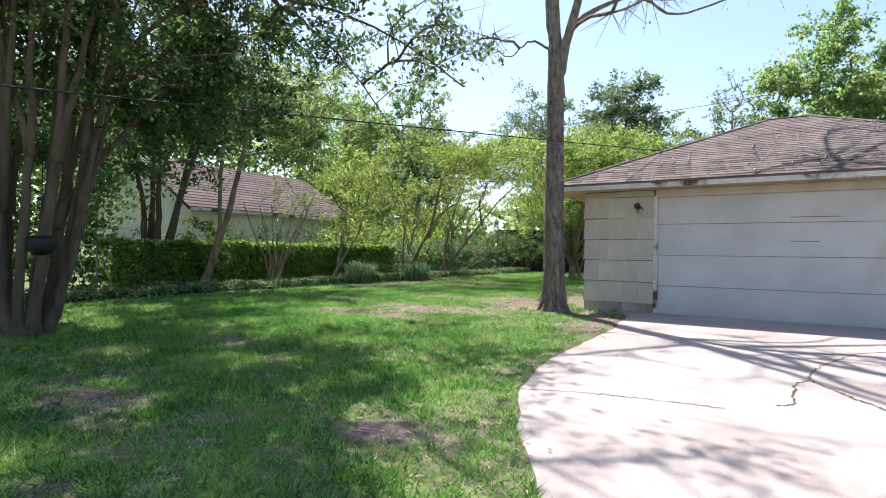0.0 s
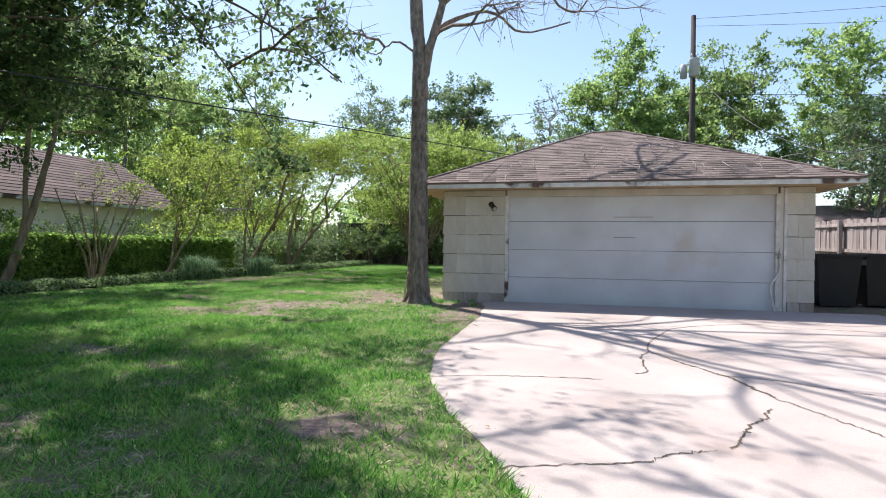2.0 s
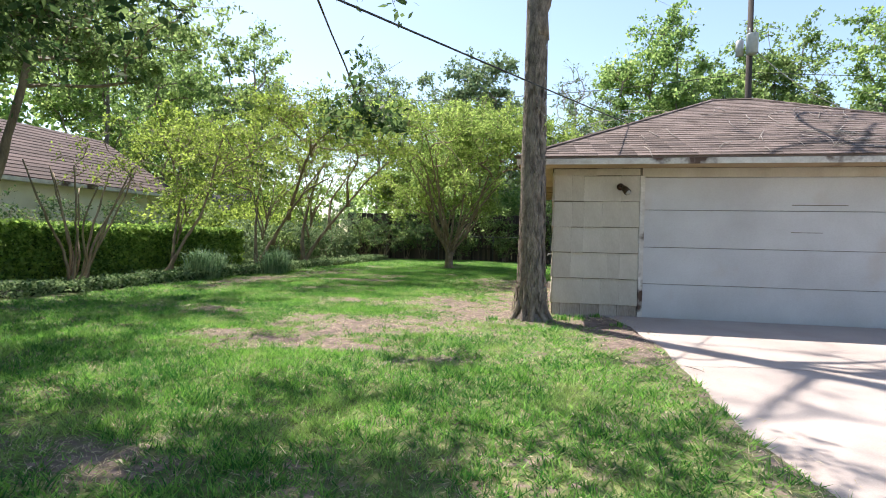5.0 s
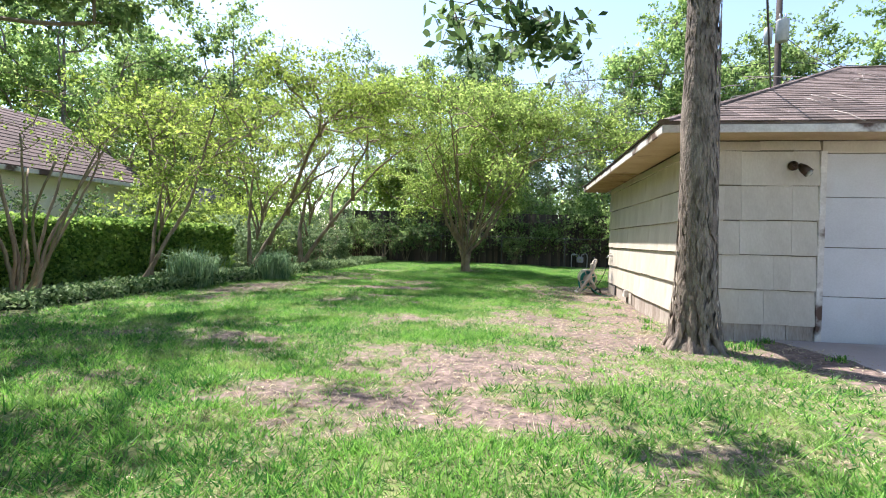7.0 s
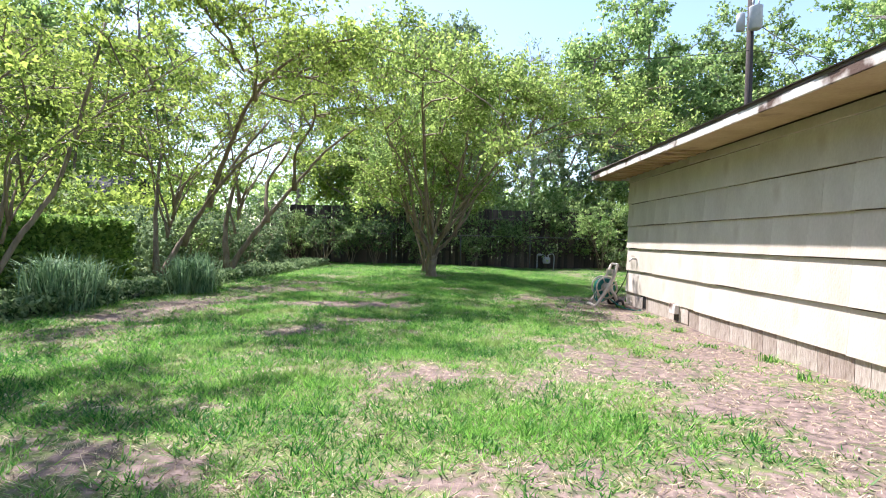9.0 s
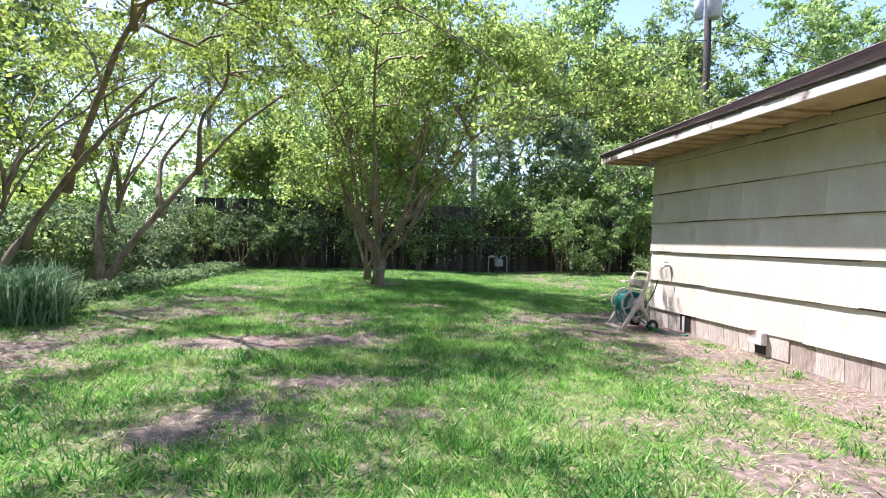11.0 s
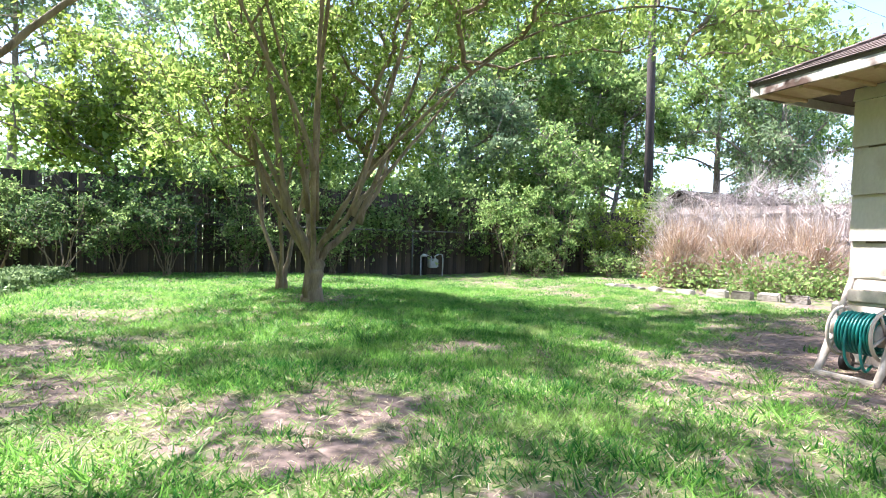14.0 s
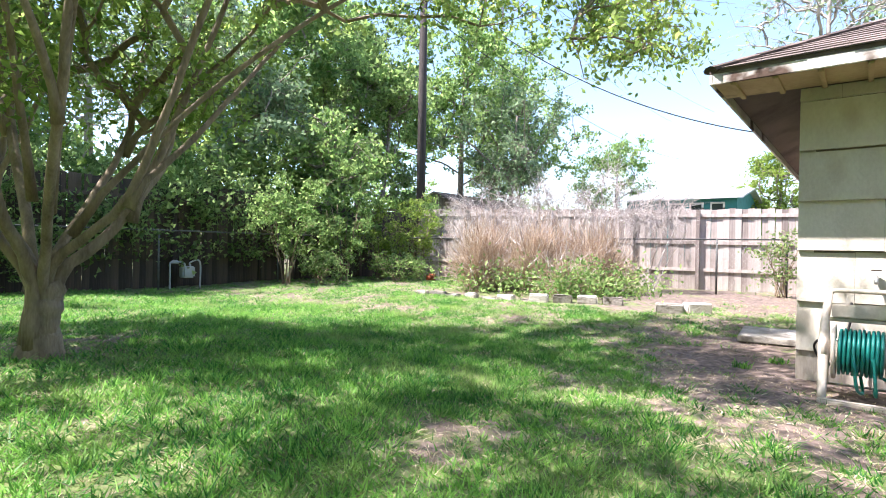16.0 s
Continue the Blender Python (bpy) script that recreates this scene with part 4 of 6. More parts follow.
# lawn trees
# Clump at (-1.7, -2.2, 5.7) is added above view to shade the lawn.
tree("large many-stemmed lawn tree with smooth pale bark and fine green leaves", (-7.65, 23.65), [([(0, 0, 0), (0.0, 0.0, 0.25), (0.03, 0.0, 0.45), (0.05, 0.0, 0.62)], 0.145, 0.13)] + upright(R, 8, 1.75, 4.3, 0.066, 0.024, (0.1, 0.0), 0.10, 0.42) + [([(0.2, -0.1, 1.2), (1.2, -0.9, 2.6), (2.6, -1.8, 3.9), (4.2, -2.8, 4.3), (5.6, -3.6, 3.7)], 0.032, 0.010), ([(-0.1, -0.1, 1.5), (-0.6, -0.9, 3.4), (-1.3, -1.7, 5.0), (-1.8, -2.4, 5.8)], 0.030, 0.010), ([(0.0, -0.2, 1.4), (-0.2, -1.6, 3.2), (-0.2, -3.2, 4.6), (0.0, -4.8, 4.8), (1.2, -5.9, 3.8), (1.7, -6.3, 3.1)], 0.032, 0.008)],
     [(0.0, -0.2, 4.6, 2.6, 2.6, 1.7, 150), (2.2, -1.4, 5.0, 2.6, 2.4, 1.2, 130), (-1.2, 0.4, 2.9, 1.7, 1.7, 0.9, 44), (1.2, 0.4, 2.9, 1.5, 1.5, 0.9, 36), (0.6, 0.4, 6.2, 1.9, 1.9, 0.9, 50), (4.2, -2.2, 4.7, 1.6, 1.8, 0.9, 40), (1.8, -3.0, 4.6, 1.8, 1.4, 0.8, 40), (5.2, -3.4, 3.9, 1.3, 1.2, 0.8, 34), (-0.4, -4.6, 5.0, 1.8, 1.4, 0.6, 28), (1.2, -3.8, 5.0, 1.4, 1.2, 0.6, 26), (1.6, -6.2, 3.0, 0.6, 0.6, 0.5, 8), (-0.5, -6.3, 4.9, 1.5, 1.1, 0.5, 18), (-1.7, -2.2, 5.7, 1.6, 1.3, 0.6, 34)], 98000, 0.092, M_SUNLIT, M_CRAPE, 48, 0.34, leaf_w=0.5)
tree("second many-stemmed lawn tree with fine green leaves", (-7.95, 25.5), upright(R, 3, 1.1, 3.8, 0.06, 0.026, (-0.25, 0.2), 0.10, 0.25), [(-0.6, 0.4, 4.4, 2.3, 2.1, 1.7, 110)], 40000, 0.095, M_FRESH, M_CRAPE, 49, 0.36)

# trees and shrubs round the edges: label, place, height, crown radius, leaf, leaves, seed, low crown
FAR = (("tall bright-green tree behind the back fence", 3.2, 37.0, 15.5, 4.6, M_FRESH, 20000, 1, 0.3),
       ("tall leafy green tree behind the fence", 9.5, 38.0, 14.5, 5.0, M_MID, 18000, 2, 0.25),
       ("tall leafy green tree behind the fence", 15.5, 36.0, 15.0, 5.6, M_FRESH, 18000, 3, 0.25),
       ("tall leafy green tree behind the fence", 22.0, 38.0, 14.5, 6.0, M_MID, 14000, 4, 0.2),
       ("pale green willow-like tree", -7.2, 34.8, 12.5, 3.4, M_SAGE, 20000, 5, 0.15),
       ("pale sparse tree with thin foliage", -16.5, 40.5, 14.0, 4.2, M_SAGE, 6000, 6, 0.3),
       ("pale sparse tree with thin foliage", -12.5, 43.0, 13.0, 3.6, M_SAGE, 4500, 7, 0.3),
       ("pale green tree behind the garden", -5.0, 41.0, 10.5, 3.2, M_SAGE, 9000, 8, 0.2),
       ("pale green tree behind the fence", -1.2, 34.0, 9.5, 3.2, M_SAGE, 10000, 9, 0.15),
       ("leafy tree behind the back fence", -12.4, 33.0, 7.0, 3.0, M_LIME, 9000, 10, 0.15),
       ("leafy tree behind the neighbouring house", -27.0, 26.0, 12.5, 4.6, M_FRESH, 16000, 11, 0.2),
       ("leafy tree behind the neighbouring house", -33.0, 17.0, 12.0, 5.0, M_MID, 15000, 12, 0.2),
       ("leafy tree behind the neighbouring house", -29.0, 7.0, 12.5, 4.8, M_MID, 15000, 13, 0.2),
       ("leafy tree at the side of the garden", -22.0, 32.0, 13.5, 4.8, M_MID, 15000, 14, 0.2),
       ("leafy tree at the side of the garden", -20.5, 24.0, 7.0, 2.6, M_LIME, 9000, 15, 0.15),
       ("tree with thin young foliage beyond the fence", 15.0, 32.5, 10.0, 4.2, M_SAGE, 7000, 16, 0.3),
       ("bright-green tree beyond the fence", 29.0, 32.0, 9.0, 3.2, M_FRESH, 9000, 17, 0.2),
       ("bright-green tree beyond the fence", 31.0, 22.0, 8.0, 3.6, M_LIME, 9000, 18, 0.2),
       ("tall almost bare tree beyond the side fence", 13.5, 18.9, 13.0, 3.2, M_SAGE, 700, 19, 0.45),
       ("dark tree far behind the hedge", -26.0, -3.0, 12.0, 5.0, M_DEEP, 12000, 20, 0.2),
       ("leafy tree behind the garden", -30.0, 38.0, 14.0, 5.5, M_MID, 10000, 21, 0.2),
       ("tall leafy green tree behind the fence", 6.0, 41.0, 13.0, 4.4, M_FRESH, 14000, 25, 0.2),
       ("leafy tree behind the fence", 6.5, 33.6, 8.5, 2.6, M_MID, 11000, 22, 0.15),
       ("leafy tree by the fence corner", 2.0, 31.8, 5.6, 2.2, M_FRESH, 8000, 23, 0.05),
       ("bare twiggy tree behind the fence", -2.2, 39.0, 13.0, 3.0, M_SAGE, 900, 24, 0.35))
for label, x, y, h, r, mat, n, seed, low in FAR:
    q = random.Random(seed)
    blobs = [(q.uniform(-0.5, 0.5) * r, q.uniform(-0.5, 0.5) * r, h * q.uniform(low + 0.15, 0.85), r * q.uniform(0.45, 0.75), r * q.uniform(0.45, 0.75), h * q.uniform(0.10, 0.18), 16) for _ in range(8)]
    blobs.append((0, 0, h * 0.86, r * 0.55, r * 0.55, h * 0.14, 18))
    lx = q.uniform(-0.6, 0.6)
    tree(label, (x, y), [([(0, 0, 0), (lx * 0.2, 0.1, h * 0.25), (lx, 0.1, h * 0.5), (lx * 1.2, 0, h * 0.8)], 0.016 * h + 0.04, 0.05)], blobs, int(n * 1.75), 0.118 + 0.0060 * h, mat, M_BARK if n > 5000 else M_GREYBARK, 100 + seed, 0.22 + 0.032 * h, tip=0.018, twigs=1, leaf_w=0.7, corners=3)


def woods(label, line, height, depth, count, leaf, mat, seed, low=0.0):
    """A far belt of leaves with an uneven top."""
    rng = np.random.default_rng(seed)
    line = np.array(line, float)
    seg = np.concatenate([[0], np.cumsum(np.linalg.norm(np.diff(line, axis=0), axis=1))])
    clumps = count // 60
    s = rng.uniform(0, seg[-1], clumps)
    top = height * (0.78 + 0.30 * wave(s, 0 * s, 9.0, seed) + 0.12 * wave(s, 0 * s, 2.5, seed + 1))
    z = low + (top - low) * rng.random(clumps) ** 0.75
    c = np.stack([np.interp(s, seg, line[:, 0]), np.interp(s, seg, line[:, 1]), z], axis=1) + np.concatenate([rng.normal(0, depth, (clumps, 2)), np.zeros((clumps, 1))], axis=1)
    size = 0.10 * height * rng.uniform(0.5, 1.1, (clumps, 1, 1)) * np.array([1, 1, 0.7])
    p = (c[:, None] + rng.normal(size=(clumps, 60, 3)) * size).reshape(-1, 3)
    p[:, 2] = np.maximum(p[:, 2], 0.02)
    tagged(part("woods", quads_mesh("woods", leaf_quads(rng, p, leaf, leaf * 0.7, corners=3), 3), mat), label, "woods", kind="stuff")


woods("green belt of trees far behind the garden", [(-45, 42), (-20, 50), (5, 52), (45, 46)], 6.8, 1.5, 38000, 0.42, M_FRESH, 201)
woods("green belt of trees behind the neighbouring house", [(-34, -20), (-38, 5), (-36, 25), (-28, 42)], 14.5, 1.6, 48000, 0.44, M_FRESH, 202)
woods("green belt of trees beyond the side fence", [(36, 46), (42, 25), (38, 0)], 6.5, 1.5, 15000, 0.40, M_FRESH, 203)
woods("dense undergrowth behind the back fence", [(-14, 33.2), (-8, 32.6), (4.5, 32.8)], 5.0, 0.7, 15000, 0.20, M_FRESH, 204, 0.8)
woods("vines hanging over the top of the back fence", [(-15, 31.0), (-6, 30.95), (1, 30.8)], 3.2, 0.20, 9600, 0.12, M_MID, 208, 0.6)
woods("shaded undergrowth behind the hedge", [(-17.5, -8), (-17.2, 2), (-17.0, 9)], 4.6, 0.7, 21000, 0.16, M_DEEP, 205)
woods("mixed light foliage behind the vine-covered fence", [(-16.6, 17.6), (-16.4, 22), (-16.4, 26), (-16.8, 31)], 3.1, 0.7, 16000, 0.14, M_LIME, 206)
woods("trees behind the start of the driveway", [(-30, -22), (0, -26), (25, -20)], 8.0, 1.2, 6000, 0.6, M_MID, 207)


def shrub(label, x, y, r, h, mat, n, seed, leaf=0.09, stems=7, category="shrub", spread=0.22, bark=M_CRAPE):
    q = random.Random(seed)
    return tree(label, (x, y), fan(q, stems, r * 0.6, h * 0.6, 0.02, 0.008, (0, 0), 0.08), [(0, 0, h * 0.58, r, r, h * 0.42, 40)], int(n * 0.8), leaf, mat, bark, 300 + seed, spread, tip=0.004, twigs=1, category=category, name="shrub")


for i, (x, y, r, h, mat, n) in enumerate(((-12.2, 29.0, 1.3, 2.4, M_DEEP, 6000), (-10.2, 29.9, 1.2, 2.3, M_DEEP, 5000), (-14.0, 25.6, 1.2, 2.2, M_IVY, 6000), (-14.4, 28.2, 1.5, 3.2, M_SAGE, 5000), (-14.0, 23.2, 1.1, 2.0, M_IVY, 5000), (-13.9, 20.9, 0.9, 1.7, M_MID, 4500),
                                            (-0.8, 29.6, 1.3, 2.9, M_FRESH, 8000), (1.0, 29.4, 1.2, 3.4, M_FRESH, 9000), (2.6, 29.6, 1.1, 2.6, M_LIME, 6000), (3.7, 29.0, 0.9, 2.9, M_LIME, 6000), (-0.2, 29.0, 0.8, 1.0, M_MID, 3000), (2.2, 28.5, 0.9, 0.9, M_FRESH, 3500),
                                            (-16.6, 12.9, 0.9, 2.2, M_DEEP, 3500), (-16.6, 14.6, 0.9, 2.4, M_DEEP, 3500), (-16.8, 16.6, 1.0, 2.3, M_DEEP, 3500), (-16.4, 19.3, 1.3, 2.8, M_MID, 6000), (-6.2, 31.6, 1.8, 4.2, M_MID, 9000), (-3.0, 31.8, 1.8, 4.6, M_MID, 9000), (-9.2, 31.8, 1.8, 4.0, M_DEEP, 8000),
                                            (5.2, 30.2, 1.0, 3.3, M_FRESH, 5000), (4.9, 19.3, 0.5, 1.6, M_MID, 1500), (8.2, 14.5, 1.2, 3.0, M_FRESH, 5000), (8.0, 12.0, 1.0, 2.4, M_MID, 4000), (-13.6, 30.0, 1.2, 2.7, M_MID, 6000), (-8.4, 30.5, 0.9, 2.0, M_MID, 4000), (-11.3, 30.3, 1.1, 2.3, M_FRESH, 5000), (-6.0, 30.6, 0.7, 1.5, M_MID, 2500))):
    shrub("leafy shrub growing along the fence", x, y, r, h, mat, n, i)

# ---- hedge and ivy border ----
def leafy_slab(name, label, category, line, half, height, leaves, leaf_len, mat, seed, core, bump=0.12):
    """A clipped or trailing band of leaves along a line; a dark solid inside paints the shade between them."""
    rng = np.random.default_rng(seed)
    line = smooth_line([(x, y, 0) for x, y in line], 8)
    root = thing(name, (0, 0, 0), label, category)
    seg = np.linalg.norm(np.diff(line, axis=0), axis=1)
    cum = np.concatenate([[0], np.cumsum(seg)])
    d = np.gradient(line, axis=0)
    side = np.stack([d[:, 1], -d[:, 0], 0 * d[:, 0]], axis=1)
    side /= np.linalg.norm(side, axis=1, keepdims=True)
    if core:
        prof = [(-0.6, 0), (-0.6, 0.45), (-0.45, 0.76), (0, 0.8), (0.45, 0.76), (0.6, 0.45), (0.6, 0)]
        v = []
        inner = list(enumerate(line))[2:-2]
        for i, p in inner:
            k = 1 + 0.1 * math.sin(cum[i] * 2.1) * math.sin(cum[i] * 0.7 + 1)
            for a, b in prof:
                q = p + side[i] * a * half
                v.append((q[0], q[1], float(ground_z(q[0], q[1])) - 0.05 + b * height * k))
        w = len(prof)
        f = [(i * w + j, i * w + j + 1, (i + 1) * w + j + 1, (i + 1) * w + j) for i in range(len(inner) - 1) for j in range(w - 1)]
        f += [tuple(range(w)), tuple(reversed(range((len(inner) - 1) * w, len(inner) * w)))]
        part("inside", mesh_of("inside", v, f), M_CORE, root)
    s = rng.uniform(0, cum[-1], leaves)
    px, py = np.interp(s, cum, line[:, 0]), np.interp(s, cum, line[:, 1])
    sx, sy = np.interp(s, cum, side[:, 0]), np.interp(s, cum, side[:, 1])
    u = rng.random(leaves)
    top = u < half * 1.6 / (half * 1.6 + height)
    face = np.where(rng.random(leaves) < 0.82, 1.0, -1.0)
    a = np.where(top, rng.uniform(-1, 1, leaves), face) * half
    b = np.where(top, 1.0, rng.random(leaves) ** 0.8) * height
    lump = 1 + bump * (wave(s, b * 2 + face, 0.9, seed) + 0.6 * wave(s * 2.1, b * 4, 0.8, seed + 1))
    a, b = a * lump + rng.normal(0, 0.035, leaves), b * (0.97 + (lump - 1) * 0.7) + rng.normal(0, 0.03, leaves)
    x, y = px + sx * a, py + sy * a
    z = ground_z(x, y) + np.maximum(b, 0.01)
    part("leaves", quads_mesh("leaves", leaf_quads(rng, np.stack([x, y, z], axis=1), leaf_len, leaf_len * 0.75, 0.5)), mat, root)
    return root


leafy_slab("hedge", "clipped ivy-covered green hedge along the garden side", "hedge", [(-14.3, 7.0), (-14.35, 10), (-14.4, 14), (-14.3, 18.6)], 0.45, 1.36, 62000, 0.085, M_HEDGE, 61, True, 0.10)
leafy_slab("vine_fence_cover", "tangled vines covering a wire fence", "vines", [(-14.3, 18.7), (-14.4, 22), (-14.5, 26), (-14.4, 30)], 0.35, 1.25, 15000, 0.10, M_SAGE, 62, False, 0.5)
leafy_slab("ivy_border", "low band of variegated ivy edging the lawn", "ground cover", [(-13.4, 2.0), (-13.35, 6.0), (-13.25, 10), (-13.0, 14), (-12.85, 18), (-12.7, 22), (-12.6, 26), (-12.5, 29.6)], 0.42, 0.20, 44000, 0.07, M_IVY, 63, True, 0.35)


def strap_clump(x, y, h, seed):
    rng = np.random.default_rng(seed)
    root = thing("strap_leaf_clump", (x, y, float(ground_z(x, y))), "clump of grey-green strap leaves beside the ivy", "plant", "strap-leaf clumps")
    q = []
    for _ in range(520):
        ang, out, hh = rng.uniform(0, 6.28), rng.uniform(0.15, 1.0), h * rng.uniform(0.45, 1.1)
        c, s = math.cos(ang), math.sin(ang)
        b0 = np.array([rng.normal(0, 0.16), rng.normal(0, 0.16), 0])
        w = np.array([-s, c, 0]) * 0.008
        p = [b0, b0 + np.array([c * out * 0.3, s * out * 0.3, hh * 0.75]), b0 + np.array([c * out * 0.75, s * out * 0.75, hh * (1.0 if out < 0.4 else 0.85)])]
        q += [[p[0] - w, p[0] + w, p[1] + w, p[1] - w], [p[1] - w, p[1] + w, p[2] + w * 0.2, p[2] - w * 0.2]]
    part("leaves", quads_mesh("leaves", np.array(q)), M_STRAP, root)



shrub("rounded leafy shrub at the end of the hedge", -14.0, 9.7, 0.75, 1.95, M_HEDGE, 6000, 60)


def weed(x, y, h, seed):
    rng = np.random.default_rng(seed)
    root = thing("weed_tuft", (x, y, float(ground_z(x, y)) - 0.005), "small green weed tuft growing in dry earth", "weed", "weed tufts round the garage")
    q = []
    for _ in range(46):
        ang, out, hh = rng.uniform(0, 6.28), rng.uniform(0.02, 0.9) * h, h * rng.uniform(0.4, 1.1)
        c, s = math.cos(ang), math.sin(ang)
        b0 = np.array([rng.normal(0, 0.05), rng.normal(0, 0.05), 0])
        w = np.array([-s, c, 0]) * 0.005
        mid, top = b0 + np.array([c * out * 0.4, s * out * 0.4, hh * 0.7]), b0 + np.array([c * out, s * out, hh])
        q += [[b0 - w, b0 + w, mid + w, mid - w], [mid - w, mid + w, top + w * 0.2, top - w * 0.2]]
    part("leaf_tuft", quads_mesh("leaf_tuft", np.array(q)), M_BLADE, root)["kind"] = "stuff"


for i in range(7):
    weed(R.uniform(-4.0, -3.6), 12.2 + i * 0.85 + R.uniform(-0.3, 0.3), R.uniform(0.05, 0.10), 700 + i)
for i, (x, y) in enumerate(((-3.3, 10.6), (-3.0, 10.9), (-2.75, 11.3), (-4.35, 10.3), (-2.5, 10.2), (5.4, 11.0), (5.6, 10.4), (5.9, 11.3), (-3.3, 18.75), (-2.9, 18.5), (-5.6, 16.1), (-5.9, 14.2), (-5.1, 13.1), (-6.9, 10.2), (-6.0, 10.7))):
    weed(x, y, R.uniform(0.06, 0.12), 740 + i)
strap_clump(-12.75, 14.9, 0.85, 1)
strap_clump(-12.15, 17.7, 0.8, 2)
strap_clump(-12.9, 15.6, 0.75, 3)
strap_clump(-12.4, 18.3, 0.7, 4)

# ---- dry shrub bed with its stone edging ----
def dry_bush(x, y, r, h, n, seed, green=0):
    rng = np.random.default_rng(seed)
    root = thing("dry_bush", (x, y, float(ground_z(x, y))), "dense dry tan bush of fine bare twigs", "bush", "dry bushes in the stone-edged bed")
    ang, el = rng.uniform(0, 6.28, n), rng.uniform(0.25, 1.5, n)
    d = np.stack([np.cos(ang) * np.cos(el), np.sin(ang) * np.cos(el), np.sin(el)], axis=1) * np.array([r, r, h])
    b = rng.normal(0, 0.15 * r, (n, 3)) * np.array([1, 1, 0])
    t0 = rng.uniform(0.0, 0.75, (n, 1))
    t1 = t0 + rng.uniform(0.22, 0.42, (n, 1))
    d = d * (0.78 + 0.30 * np.sin(ang * 3 + seed) * np.sin(el * 4 + seed))[:, None]
    p0, p1 = b + d * t0, b + d * t1 + rng.normal(0, 0.16, (n, 3))
    w = np.cross(d, rng.normal(size=(n, 3)))
    w = w / np.linalg.norm(w, axis=1, keepdims=True) * 0.005
    part("thicket", quads_mesh("thicket", np.stack([p0 - w, p0 + w, p1 + w * 0.4, p1 - w * 0.4], axis=1)), M_STRAW, root)
    k = n // 5
    p2 = p1[:k] + rng.normal(0, 0.14, (k, 3)) + np.array([0, 0, 0.10])
    part("pale_fringe", quads_mesh("pale_fringe", np.stack([p1[:k] - w[:k], p1[:k] + w[:k], p2 + w[:k] * 0.5, p2 - w[:k] * 0.5], axis=1)), M_PALE, root, "pale bare twig tips")["kind"] = "stuff"
    if green:
        c = rng.normal(0, 1, (green, 3)) * np.array([r * 0.6, r * 0.6, 0.22]) + np.array([-0.2, -0.3, 0.3])
        c[:, 2] = np.abs(c[:, 2])
        part("new_leaves", quads_mesh("new_leaves", leaf_quads(rng, c, 0.10, 0.05)), M_FRESH, root, "fresh green leaves at the foot")


for i, (x, y, r, h, n, g) in enumerate(((1.40, 25.0, 0.95, 1.45, 6500, 900), (2.05, 23.9, 1.0, 1.5, 6500, 1200), (2.75, 22.7, 1.0, 1.35, 5500, 1500), (1.55, 22.9, 0.8, 0.7, 2500, 1500), (3.4, 23.7, 1.2, 1.5, 4500, 300), (2.4, 25.3, 1.2, 1.6, 4500, 0))):
    dry_bush(x, y, r, h * 1.22, n, 500 + i, g)
for i, (x, y, h) in enumerate(((3.6, 22.9, 2.9), (3.2, 24.4, 2.9), (4.4, 22.0, 2.6), (2.2, 25.6, 2.5))):
    tree("pale bare twiggy shrub above the dry bed", (x, y), fan(R, 7, 1.1, h * 0.6, 0.018, 0.008, (0, 0), 0.1), [(0, 0, h * 0.75, 1.1, 1.1, h * 0.28, 50)], 0, 0.1, M_SAGE, M_PALE, 520 + i, 0.34, tip=0.006, twigs=14, flat=1.3, category="shrub", name="shrub")


def block(x, y, sx, sy, sz, rz, seed):
    bm = box(-sx / 2, -sy / 2, 0, sx / 2, sy / 2, sz, 0.02)
    r = random.Random(seed)
    for v in bm.verts:
        v.co += Vector((r.uniform(-1, 1), r.uniform(-1, 1), r.uniform(-1, 1))) * 0.012
    ob = part("edging_stone", bm, M_STONE)
    ob.matrix_basis = pose(x, y, float(ground_z(x, y)) - 0.02, 0, 0, rz)
    tagged(ob, "rough pale limestone block edging the bed", "stone", "bed edging stones")


for i in range(4):
    block(-0.02 + 0.17 * i + 0.06, 22.75 - 0.42 * i, 0.36, 0.22, 0.16, -68, i)
for i in range(7):
    block(-0.3 + 0.05 * i + 0.04 * math.sin(i * 2.3), 25.4 - 0.40 * i, 0.30 + 0.05 * math.sin(i * 1.7), 0.2, 0.09 + 0.03 * math.sin(i * 2.9), -80 + 9 * math.sin(i * 1.9), 10 + i)
block(0.05, 20.35, 0.42, 0.25, 0.17, -70, 30)
block(0.35, 20.0, 0.40, 0.25, 0.19, -50, 31)
step_slab = part("stepping_slab", box(-0.5, -0.3, 0, 0.5, 0.3, 0.07, 0.01), M_STONE)
step_slab.matrix_basis = pose(-1.5, 18.75, float(ground_z(-1.5, 18.75)) - 0.01, 0, 0, 5)
tagged(step_slab, "pale concrete slab lying behind the garage", "slab")

# ---- fences ----
def picket(w, h, name="picket"):
    return mesh_of(name, [(-w / 2, -0.009, 0), (w / 2, -0.009, 0), (w / 2, 0.009, 0), (-w / 2, 0.009, 0), (-w / 2, -0.009, h), (w / 2, -0.009, h), (w / 2, 0.009, h), (-w / 2, 0.009, h)],
                   [(3, 2, 1, 0), (4, 5, 6, 7), (0, 1, 5, 4), (1, 2, 6, 5), (2, 3, 7, 6), (3, 0, 4, 7)])


